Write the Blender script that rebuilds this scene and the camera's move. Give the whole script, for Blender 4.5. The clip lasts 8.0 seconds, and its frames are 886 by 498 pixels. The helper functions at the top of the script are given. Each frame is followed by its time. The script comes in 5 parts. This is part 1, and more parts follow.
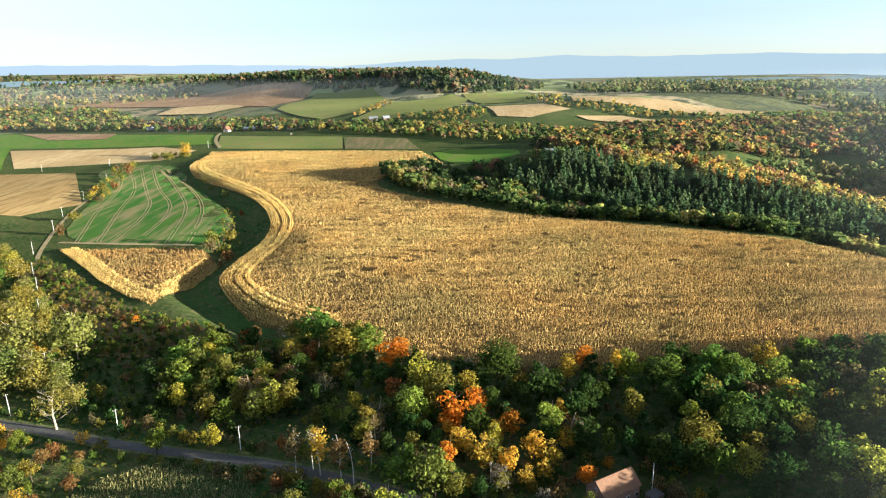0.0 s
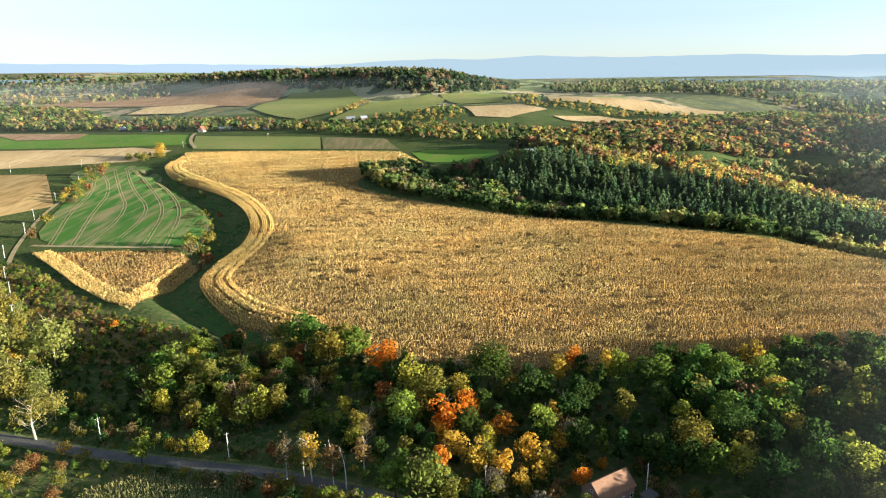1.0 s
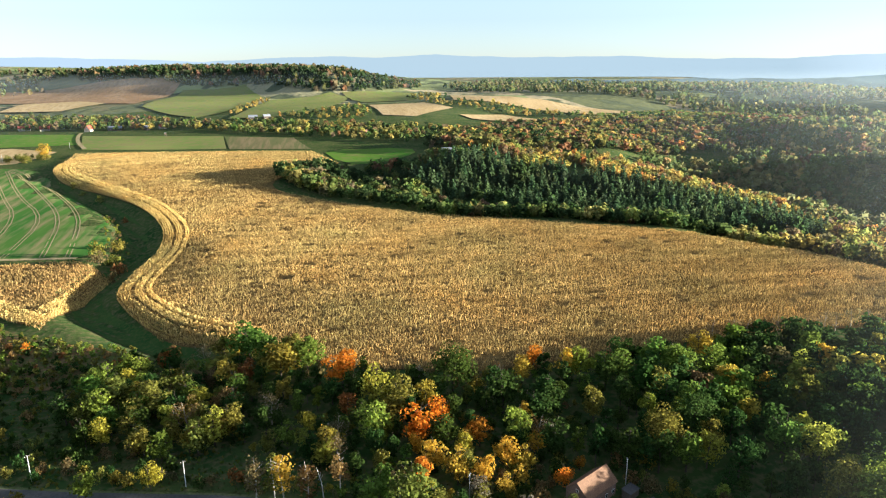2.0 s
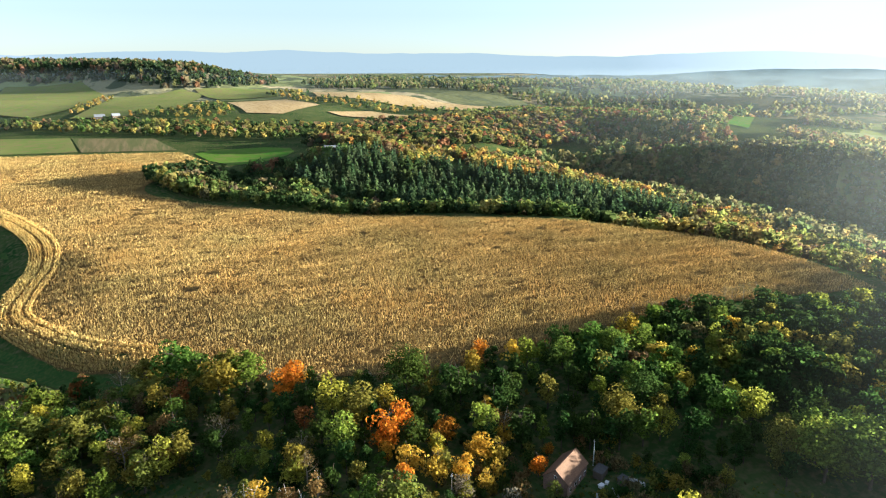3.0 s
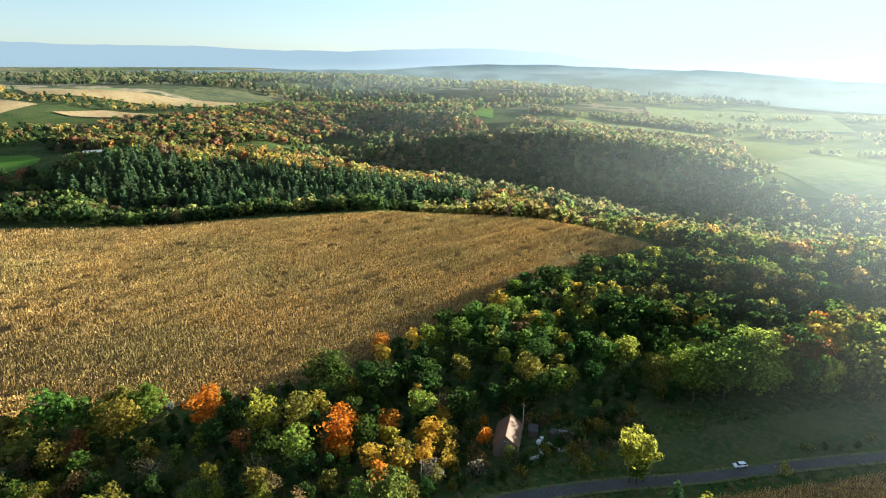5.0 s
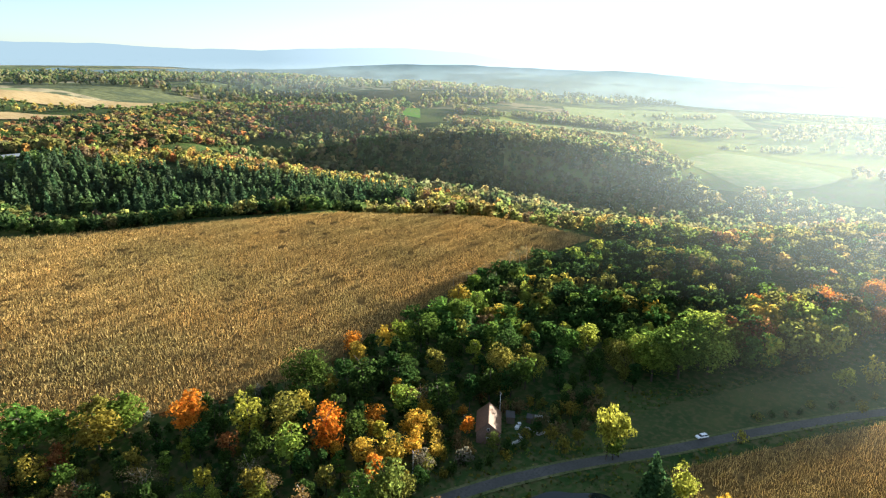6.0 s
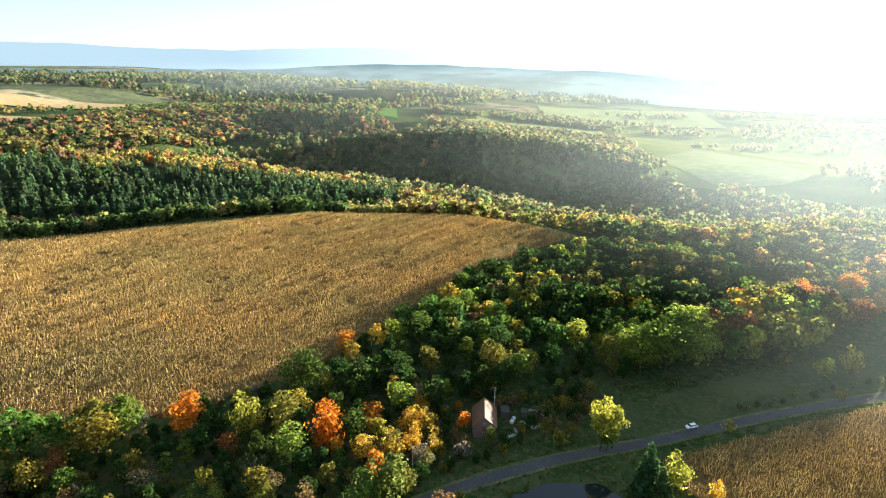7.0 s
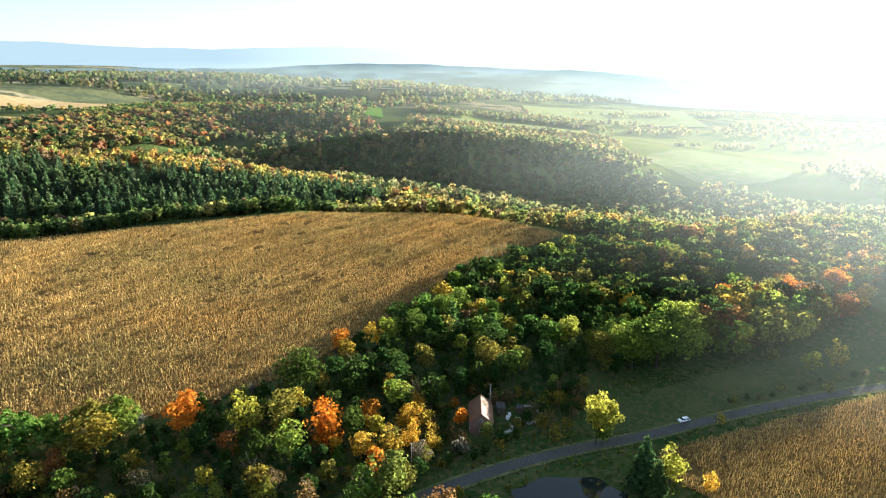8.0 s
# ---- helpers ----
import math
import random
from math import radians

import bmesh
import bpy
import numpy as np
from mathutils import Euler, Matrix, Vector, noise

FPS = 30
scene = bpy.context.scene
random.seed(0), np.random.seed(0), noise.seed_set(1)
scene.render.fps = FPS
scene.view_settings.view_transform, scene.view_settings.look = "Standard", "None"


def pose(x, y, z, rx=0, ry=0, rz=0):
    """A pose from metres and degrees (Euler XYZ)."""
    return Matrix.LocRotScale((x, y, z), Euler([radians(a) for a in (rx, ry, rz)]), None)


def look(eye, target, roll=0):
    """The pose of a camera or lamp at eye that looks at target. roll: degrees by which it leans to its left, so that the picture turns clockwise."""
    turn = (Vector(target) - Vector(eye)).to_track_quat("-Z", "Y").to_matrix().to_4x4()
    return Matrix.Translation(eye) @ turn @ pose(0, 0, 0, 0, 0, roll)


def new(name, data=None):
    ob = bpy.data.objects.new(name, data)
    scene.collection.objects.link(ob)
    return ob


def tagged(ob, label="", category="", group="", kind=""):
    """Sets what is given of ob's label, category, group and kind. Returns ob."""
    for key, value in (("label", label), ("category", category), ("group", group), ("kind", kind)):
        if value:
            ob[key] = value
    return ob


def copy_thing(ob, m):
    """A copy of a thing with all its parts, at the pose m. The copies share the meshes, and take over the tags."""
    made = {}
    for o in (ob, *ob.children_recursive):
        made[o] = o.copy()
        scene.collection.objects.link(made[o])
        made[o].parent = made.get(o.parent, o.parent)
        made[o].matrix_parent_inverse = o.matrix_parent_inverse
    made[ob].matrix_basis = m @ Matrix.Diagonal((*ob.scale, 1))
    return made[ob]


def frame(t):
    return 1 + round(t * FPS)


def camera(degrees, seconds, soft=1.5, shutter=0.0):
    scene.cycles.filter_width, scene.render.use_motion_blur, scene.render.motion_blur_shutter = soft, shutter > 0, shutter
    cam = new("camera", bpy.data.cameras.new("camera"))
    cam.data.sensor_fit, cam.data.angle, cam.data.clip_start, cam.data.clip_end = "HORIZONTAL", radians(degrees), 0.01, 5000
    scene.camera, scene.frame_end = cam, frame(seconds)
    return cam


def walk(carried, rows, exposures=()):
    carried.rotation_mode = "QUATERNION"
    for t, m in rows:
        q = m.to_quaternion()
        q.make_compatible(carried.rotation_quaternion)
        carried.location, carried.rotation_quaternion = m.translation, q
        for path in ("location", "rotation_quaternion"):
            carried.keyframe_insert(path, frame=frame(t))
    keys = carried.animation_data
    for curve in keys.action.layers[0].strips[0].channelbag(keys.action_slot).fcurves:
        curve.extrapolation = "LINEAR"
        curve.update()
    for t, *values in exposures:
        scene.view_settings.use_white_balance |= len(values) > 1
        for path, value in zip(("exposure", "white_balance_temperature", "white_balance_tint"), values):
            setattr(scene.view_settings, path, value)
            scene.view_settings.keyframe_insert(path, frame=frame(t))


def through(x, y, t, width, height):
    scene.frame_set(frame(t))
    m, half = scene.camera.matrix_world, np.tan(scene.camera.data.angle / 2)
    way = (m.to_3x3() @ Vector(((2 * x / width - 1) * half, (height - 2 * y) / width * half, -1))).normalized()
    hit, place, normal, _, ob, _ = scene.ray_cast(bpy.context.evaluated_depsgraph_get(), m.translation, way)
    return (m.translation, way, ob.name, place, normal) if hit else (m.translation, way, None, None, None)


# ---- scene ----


# ---------------------------------------------------------------- camera
cam = camera(68.3, 8.0, soft=1.2)
METRES, EYE, TILT, LEAN, TURN = 153.96, 105.0, -1.2, 0.0, 0.0
ROWS = [
    (0.0, 0.0, 0.0, 0.0, -0.28, -13.65, 1.16),
    (0.5, -0.0165, 0.0074, 0.0008, -1.35, -13.66, 1.12),
    (1.0, -0.0331, 0.0146, 0.0012, -2.42, -13.69, 1.01),
    (1.5, -0.0904, 0.0389, 0.0025, -6.05, -13.79, 0.71),
    (3.0, -0.3652, 0.1555, 0.0077, -24.13, -14.39, 0.62),
    (3.5, -0.4541, 0.1942, 0.011, -30.31, -14.58, 0.59),
    (4.0, -0.5382, 0.2405, 0.0142, -35.99, -14.75, 0.83),
    (4.5, -0.6204, 0.293, 0.0174, -41.57, -14.96, 0.9),
    (5.0, -0.7034, 0.3456, 0.0211, -47.4, -15.11, 0.61),
    (6.5, -0.8476, 0.4319, 0.0293, -56.11, -15.21, 0.46),
    (7.0, -0.861, 0.4404, 0.0297, -56.88, -15.23, 0.49),
    (7.5, -0.8745, 0.449, 0.0302, -57.65, -15.27, 0.48),
    (8.0, -0.8861, 0.4566, 0.0305, -58.34, -15.3, 0.47),
]
EXPOSURES = [(0.0, 2.52, 5850, 8), (1.5, 2.52, 5850, 8), (3.0, 2.55, 5750, 6), (4.5, 2.45, 5700, 3), (5.2, 2.36, 5650, 2), (6.5, 2.70, 5800, 5), (8.0, 2.72, 5800, 5)]
walk(cam, [(t, pose(0, 0, EYE, TILT, LEAN, TURN) @ pose(METRES * x, METRES * y, METRES * z, 90 + pitch, roll, yaw)) for t, x, y, z, yaw, pitch, roll in ROWS], EXPOSURES)

# ---------------------------------------------------------------- sky and sun
SUN_AZIMUTH, SUN_ELEVATION = 103.0, 7.5    # clockwise from +y, and above the horizon
world = bpy.data.worlds.new("world")
scene.world = world
world.use_nodes = True
wn = world.node_tree.nodes
sky = wn.new("ShaderNodeTexSky")
sky.sky_type = "NISHITA"
sky.sun_disc = False
sky.sun_elevation, sky.sun_rotation = radians(SUN_ELEVATION), radians(SUN_AZIMUTH)
sky.air_density, sky.dust_density, sky.ozone_density = 1.0, 0.12, 3.5
wn["Background"].inputs["Strength"].default_value = 0.06
milk = wn.new("ShaderNodeHueSaturation")      # thin high haze pales the sky
milk.inputs["Saturation"].default_value = 0.48
world.node_tree.links.new(sky.outputs["Color"], milk.inputs["Color"])
veil = wn.new("ShaderNodeMix")                # the haze evens out the glare round the sun
veil.data_type, veil.blend_type, veil.inputs["Factor"].default_value = "RGBA", "DARKEN", 0.88
veil.inputs[7].default_value = (3.1, 3.45, 3.8, 1)
world.node_tree.links.new(milk.outputs["Color"], veil.inputs[6])
pale = wn.new("ShaderNodeMix")
pale.data_type, pale.inputs["Factor"].default_value = "RGBA", 0.06
pale.inputs[7].default_value = (2.75, 3.1, 3.5, 1)
world.node_tree.links.new(veil.outputs[2], pale.inputs[6])
world.node_tree.links.new(pale.outputs[2], wn["Background"].inputs["Color"])
sun = new("sun", bpy.data.lights.new("sun", "SUN"))
sun.data.energy, sun.data.angle, sun.data.color = 5.0, radians(0.6), (1.0, 0.87, 0.67)
a, e = radians(SUN_AZIMUTH), radians(SUN_ELEVATION)
sun.matrix_world = look((0, 0, 400), (-400 * math.sin(a) * math.cos(e), -400 * math.cos(a) * math.cos(e), 400 - 400 * math.sin(e)))


# ---------------------------------------------------------------- materials
def material(name, rough=0.9):
    m = bpy.data.materials.new(name)
    m.use_nodes = True
    b = m.node_tree.nodes["Principled BSDF"]
    b.inputs["Roughness"].default_value = rough
    b.inputs["Specular IOR Level"].default_value = 0.3
    return m, m.node_tree.nodes, m.node_tree.links, b


def noise_at(m, scale, detail=4.0, stretch=(1, 1, 1), turn=0.0):
    """A noise in world metres; scale in metres a feature."""
    n, l = m.node_tree.nodes, m.node_tree.links
    g = n.new("ShaderNodeNewGeometry")
    mp = n.new("ShaderNodeMapping")
    mp.inputs["Scale"].default_value = [s / scale for s in stretch]
    mp.inputs["Rotation"].default_value = (0, 0, radians(turn))
    t = n.new("ShaderNodeTexNoise")
    t.inputs["Scale"].default_value, t.inputs["Detail"].default_value = 1.0, detail
    l.new(g.outputs["Position"], mp.inputs["Vector"])
    l.new(mp.outputs["Vector"], t.inputs["Vector"])
    return t.outputs["Fac"]


def ramp(m, fac, stops):
    r = m.node_tree.nodes.new("ShaderNodeValToRGB")
    els = r.color_ramp.elements
    while len(els) < len(stops):
        els.new(0.5)
    for el, (p, c) in zip(els, stops):
        el.position, el.color = p, (*c, 1)
    m.node_tree.links.new(fac, r.inputs["Fac"])
    return r.outputs["Color"]


def mix(m, fac, c1, c2, blend="MIX"):
    x = m.node_tree.nodes.new("ShaderNodeMix")
    x.data_type, x.blend_type = "RGBA", blend
    for sock, v in ((x.inputs["Factor"], fac), (x.inputs[6], c1), (x.inputs[7], c2)):
        if isinstance(v, (int, float)):
            sock.default_value = v
        elif isinstance(v, tuple):
            sock.default_value = (*v, 1)
        else:
            m.node_tree.links.new(v, sock)
    return x.outputs[2]


def bump(m, fac, strength, distance):
    b = m.node_tree.nodes.new("ShaderNodeBump")
    b.inputs["Strength"].default_value, b.inputs["Distance"].default_value = strength, distance
    m.node_tree.links.new(fac, b.inputs["Height"])
    m.node_tree.links.new(b.outputs["Normal"], m.node_tree.nodes["Principled BSDF"].inputs["Normal"])


def ground_material(name, c1, c2, c3, big=40.0, small=3.0, stretch=(1, 1, 1), turn=0.0, relief=0.4, rough=0.95):
    """Open land: two colours in patches, a third in flecks, with fine relief."""
    m, n, l, b = material(name, rough)
    b.inputs["Specular IOR Level"].default_value = 0.0
    large = ramp(m, noise_at(m, big, 5, stretch, turn), [(0.38, c1), (0.62, c2)])
    fleck = noise_at(m, small, 6, stretch, turn)
    mask = ramp(m, fleck, [(0.45, (0, 0, 0)), (0.68, (1, 1, 1))])
    l.new(mix(m, mask, large, c3), b.inputs["Base Color"])
    bump(m, fleck, 0.6, relief)
    return m


def flat_material(name, colour, rough=0.7, vary=0.35, scale=0.6, metal=0.0):
    """A built surface with grain and stains."""
    m, n, l, b = material(name, rough)
    b.inputs["Metallic"].default_value = metal
    low = tuple(v * (1 - vary) for v in colour)
    high = tuple(min(1, v * (1 + vary * 0.5)) for v in colour)
    c = ramp(m, noise_at(m, scale, 6), [(0.35, low), (0.65, high)])
    l.new(mix(m, noise_at(m, scale * 8, 3), c, low), b.inputs["Base Color"])
    return m


def leaf_material(name, colour=None, through=0.58, spread=0.5, differ=True, streak=0.0):
    """Leaves: colour from the material or, for joined woods, from each tree's tint; each spray differs a little."""
    m, n, l, b = material(name, 0.9)
    b.inputs["Specular IOR Level"].default_value = 0.0
    geo = n.new("ShaderNodeNewGeometry")
    info = n.new("ShaderNodeObjectInfo")
    if colour is None:
        at = n.new("ShaderNodeAttribute")
        at.attribute_name = "tint"
        base = at.outputs["Color"]
    else:
        warm = tuple(min(1, c * k) for c, k in zip(colour, (1.28, 1.08, 0.85)))
        cool = tuple(c * k for c, k in zip(colour, (0.7, 0.92, 0.95)))
        base = ramp(m, info.outputs["Random"] if differ else noise_at(m, 55, 5), [(0.0, cool), (0.5, colour), (1.0, warm)])
    val = n.new("ShaderNodeMapRange")
    val.inputs["To Min"].default_value, val.inputs["To Max"].default_value = 1 - spread, 1 + spread
    l.new(geo.outputs["Random Per Island"], val.inputs["Value"])
    shade = val.outputs["Result"]
    if streak:
        # rows and flattened strips run along the field
        row, times = n.new("ShaderNodeMapRange"), n.new("ShaderNodeMath")
        row.inputs["From Min"].default_value, row.inputs["From Max"].default_value = 0.3, 0.7
        row.inputs["To Min"].default_value, row.inputs["To Max"].default_value = 1 - streak, 1 + streak * 0.6
        l.new(noise_at(m, 7, 6, (0.16, 1, 1), 12), row.inputs["Value"])
        times.operation = "MULTIPLY"
        l.new(shade, times.inputs[0])
        l.new(row.outputs["Result"], times.inputs[1])
        shade = times.outputs["Value"]
    hsv = n.new("ShaderNodeHueSaturation")
    hue = n.new("ShaderNodeMapRange")
    hue.inputs["To Min"].default_value, hue.inputs["To Max"].default_value = 0.485, 0.515
    l.new(noise_at(m, 1.7, 2), hue.inputs["Value"])
    l.new(hue.outputs["Result"], hsv.inputs["Hue"])
    l.new(shade, hsv.inputs["Value"])
    l.new(base, hsv.inputs["Color"])
    l.new(hsv.outputs["Color"], b.inputs["Base Color"])
    tr = n.new("ShaderNodeBsdfTranslucent")
    l.new(hsv.outputs["Color"], tr.inputs["Color"])
    ms = n.new("ShaderNodeMixShader")
    ms.inputs["Fac"].default_value = through
    l.new(b.outputs["BSDF"], ms.inputs[1])
    l.new(tr.outputs["BSDF"], ms.inputs[2])
    l.new(ms.outputs["Shader"], n["Material Output"].inputs["Surface"])
    return m


LEAF = dict(
    green=(0.13, 0.185, 0.032), dark=(0.045, 0.08, 0.02), olive=(0.20, 0.185, 0.038), lime=(0.30, 0.305, 0.048), yellow=(0.46, 0.32, 0.048),
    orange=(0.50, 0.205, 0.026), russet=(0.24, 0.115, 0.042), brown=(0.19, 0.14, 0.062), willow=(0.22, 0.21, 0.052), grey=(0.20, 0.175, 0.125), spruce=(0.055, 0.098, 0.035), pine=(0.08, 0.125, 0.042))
leaf_mats = {k: leaf_material("leaves_" + k, c) for k, c in LEAF.items()}
woods_mat = leaf_material("leaves_of_woods", None, 0.58, 0.36)
# sprays differ less than in woods_mat: haze's loss of contrast put into colour
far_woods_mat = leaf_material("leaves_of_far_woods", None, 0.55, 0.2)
bark_mat = flat_material("bark", (0.09, 0.07, 0.05), 0.9, 0.5, 0.4)
birch_mat = flat_material("birch_bark", (0.62, 0.58, 0.52), 0.8, 0.5, 0.5)
pale_bark_mat = flat_material("pale_bark", (0.42, 0.36, 0.26), 0.85, 0.4, 0.5)
grass_mat = ground_material("rough_grass", (0.025, 0.06, 0.016), (0.06, 0.085, 0.026), (0.11, 0.10, 0.045), 28, 2.5, relief=0.6)
scrub_ground_mat = ground_material("russet_scrub", (0.10, 0.10, 0.035), (0.20, 0.12, 0.06), (0.09, 0.12, 0.035), 14, 2.0, relief=0.7)
bank_mat = ground_material("bank_grass", (0.03, 0.075, 0.02), (0.05, 0.095, 0.025), (0.08, 0.10, 0.03), 15, 1.5, relief=0.3)
corn_soil_mat = ground_material("corn_floor", (0.15, 0.10, 0.035), (0.20, 0.135, 0.05), (0.08, 0.055, 0.025), 9, 1.6, relief=0.9)
crop_green_mat = ground_material("winter_crop", (0.045, 0.13, 0.026), (0.075, 0.15, 0.032), (0.22, 0.19, 0.09), 26, 7.0, (1, 0.13, 1), 14, 0.15)
meadow_green_mat = ground_material("green_meadow", (0.075, 0.18, 0.025), (0.11, 0.19, 0.03), (0.15, 0.17, 0.05), 60, 9, relief=0.2)
field_green_mat = ground_material("pale_green_field", (0.14, 0.185, 0.05), (0.19, 0.21, 0.065), (0.20, 0.17, 0.075), 70, 10, relief=0.2)
straw_mat = ground_material("straw_stubble", (0.40, 0.29, 0.14), (0.48, 0.36, 0.19), (0.33, 0.23, 0.11), 50, 5, (1, 0.2, 1), 70, 0.25)
stubble_mat = ground_material("maize_stubble", (0.34, 0.23, 0.095), (0.40, 0.28, 0.12), (0.22, 0.15, 0.06), 30, 4, (1, 0.12, 1), 5, 0.35)
plough_mat = ground_material("ploughed_earth", (0.26, 0.16, 0.09), (0.33, 0.22, 0.13), (0.20, 0.13, 0.07), 60, 8, (1, 0.3, 1), 60, 0.3)
plot_mat = ground_material("striped_plot", (0.10, 0.12, 0.045), (0.17, 0.14, 0.07), (0.22, 0.17, 0.09), 14, 5, (1, 0.05, 1), -8, 0.25)
# paler than the green fields: far haze put into the base colour
pale_field_mat = ground_material("pale_hazed_field", (0.17, 0.21, 0.085), (0.22, 0.25, 0.11), (0.27, 0.25, 0.13), 80, 12, relief=0.2)
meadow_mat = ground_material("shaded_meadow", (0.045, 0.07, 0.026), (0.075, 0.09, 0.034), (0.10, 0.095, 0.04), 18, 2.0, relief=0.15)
track_mat = ground_material("dry_track", (0.30, 0.24, 0.13), (0.36, 0.29, 0.16), (0.22, 0.19, 0.09), 10, 1.5, relief=0.1)
asphalt_mat = ground_material("asphalt", (0.085, 0.084, 0.078), (0.105, 0.102, 0.094), (0.07, 0.07, 0.066), 9, 0.8, relief=0.01, rough=0.8)
verge_mat = ground_material("verge", (0.10, 0.12, 0.045), (0.16, 0.155, 0.075), (0.06, 0.08, 0.025), 8, 1.0, relief=0.1)
def patchwork(name, scale, colours):
    """Far farmland: irregular plots of field, meadow and copse."""
    m, n, l, b = material(name, 0.95)
    b.inputs["Specular IOR Level"].default_value = 0.0
    g = n.new("ShaderNodeNewGeometry")
    mp = n.new("ShaderNodeMapping")
    mp.inputs["Scale"].default_value = (1 / scale, 0.55 / scale, 0)
    mp.inputs["Rotation"].default_value = (0, 0, 0.6)
    v = n.new("ShaderNodeTexVoronoi")
    v.inputs["Scale"].default_value = 1.0
    l.new(g.outputs["Position"], mp.inputs["Vector"])
    l.new(mp.outputs["Vector"], v.inputs["Vector"])
    sep = n.new("ShaderNodeSeparateColor")
    l.new(v.outputs["Color"], sep.inputs["Color"])
    c = ramp(m, sep.outputs["Red"], [(k / len(colours), q) for k, q in enumerate(colours)])
    n[c.node.name].color_ramp.interpolation = "CONSTANT"
    copse = ramp(m, noise_at(m, 70, 6), [(0.5, (0, 0, 0)), (0.54, (1, 1, 1))])
    l.new(mix(m, copse, c, (0.09, 0.105, 0.06)), b.inputs["Base Color"])
    bump(m, noise_at(m, 25, 5), 0.7, 6.0)
    return m


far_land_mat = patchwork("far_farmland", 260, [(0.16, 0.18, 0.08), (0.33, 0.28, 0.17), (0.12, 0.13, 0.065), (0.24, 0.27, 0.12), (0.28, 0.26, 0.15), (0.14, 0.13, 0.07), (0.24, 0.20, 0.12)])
corn_mat = leaf_material("dry_corn", (0.50, 0.342, 0.123), 0.09, 0.62, False, 0.4)
corn_brown_mat = leaf_material("brown_corn", (0.31, 0.20, 0.075), 0.14, 0.42, False)
corn_green_mat = leaf_material("green_corn", (0.17, 0.17, 0.07), 0.3, 0.5, False)
corn_pale_mat = leaf_material("pale_corn", (0.54, 0.38, 0.13), 0.14, 0.4, False)


# ---------------------------------------------------------------- the lie of the land
# Landforms: x, y, height, reach
NEAR_VALLEY = [(-300, 100, -16, 70), (-160, 150, -17, 50), (-100, 200, -16, 40), (20, 135, -19, 25), (48, 163, -17, 30), (90, 100, -16, 30),
    (160, 40, -16, 40), (330, -120, -10, 80), (0, 40, -19, 50), (-100, 50, -18, 60), (-300, -250, -16, 200), (200, -250, -16, 150), (-150, 250, -14, 40), (-60, 205, -17, 30)]
PLATEAU = [(-95, 300, -10, 40), (-20, 255, -8, 30), (70, 248, -7, 30), (150, 255, -6, 30), (230, 250, -6, 30), (50, 340, -6, 60), (170, 350, -4.5, 60), (270, 310, -6.5, 40),
    (0, 450, -5, 60), (110, 430, -4, 50), (-60, 560, -4, 60), (-110, 690, 5, 70), (-200, 800, 12, 80), (-40, 800, 14, 70), (30, 760, 12, 50)]
SLOPE = [(40, 205, -13, 25), (110, 190, -13, 25), (165, 185, -11, 25), (240, 200, -9, 30), (300, 180, -6, 35), (200, 130, -11, 30), (290, 90, -3, 50), (370, 40, 4, 50), (300, 0, 2, 50), (370, 190, -24, 35), (470, 80, -34, 50), (420, 150, -38, 40)]
LEFT = [(-300, 450, -11, 60), (-200, 380, -12, 50), (-160, 450, -11, 30), (-260, 620, -5, 70), (-400, 820, 6, 90), (-520, 680, 0, 90), (-640, 950, 12, 110), (-700, 450, -6, 120), (-700, 150, -12, 150), (-340, 1050, 18, 90)]
RAVINE = [(235, 540, -22, 35), (130, 575, -19, 35), (330, 420, -24, 35), (30, 650, -6, 40), (385, 320, -30, 40), (200, 590, -16, 35), (300, 560, -18, 40), (360, 500, -24, 35),
    (250, 680, 2, 50), (140, 698, 26, 45), (330, 620, -5, 45), (400, 560, -20, 40)]
GORGE = [(460, 650, -44, 55), (560, 560, -62, 50), (600, 470, -64, 50), (580, 390, -62, 50), (520, 290, -52, 45), (600, 250, -56, 45), (640, 130, -40, 55), (520, 190, -46, 45), (520, 800, -14, 80), (460, 400, -36, 40), (440, 500, -34, 40)]
RIDGE = [(730, 590, 2, 60), (740, 470, -1, 50), (730, 380, -8, 45), (700, 310, -16, 40), (780, 280, -20, 60), (660, 690, -2, 55), (800, 700, 8, 70), (930, 830, 24, 80), (760, 850, 24, 60), (900, 400, -16, 100), (800, 120, -24, 90), (950, 600, -6, 90), (680, 220, -30, 40)]
NORTH = [(150, 830, 18, 70), (280, 900, 16, 90), (400, 1080, 19, 110), (680, 1290, 20, 130), (560, 1850, 48, 200), (0, 1050, 20, 110), (0, 1400, 38, 150), (-250, 1250, 24, 130),
    (-600, 1300, 20, 160), (-900, 1100, 16, 200), (-900, 1800, 40, 250), (-450, 1750, 46, 170), (640, 1000, 26, 80), (550, 880, 10, 60)]
FAR = [(10, 2150, 114, 150), (-380, 2300, 116, 160), (300, 2250, 58, 160), (-1600, 2300, 60, 400), (-1500, 800, 10, 400), (1000, 1300, -5, 160), (1200, 2100, 52, 300), (1300, 900, 0, 200), (1700, 1400, 34, 220), (2100, 1100, 0, 220),
    (1900, 700, -20, 250), (1400, 300, -32, 250), (1300, -300, -36, 300), (2600, 300, -45, 400), (-500, 3300, 120, 500), (-2000, 3500, 150, 500), (1000, 3400, 70, 500), (2800, 2200, 15, 500), (3400, 800, -30, 500), (3000, -1000, -60, 600), (0, -1500, -10, 700), (-2500, -500, 0, 900)]
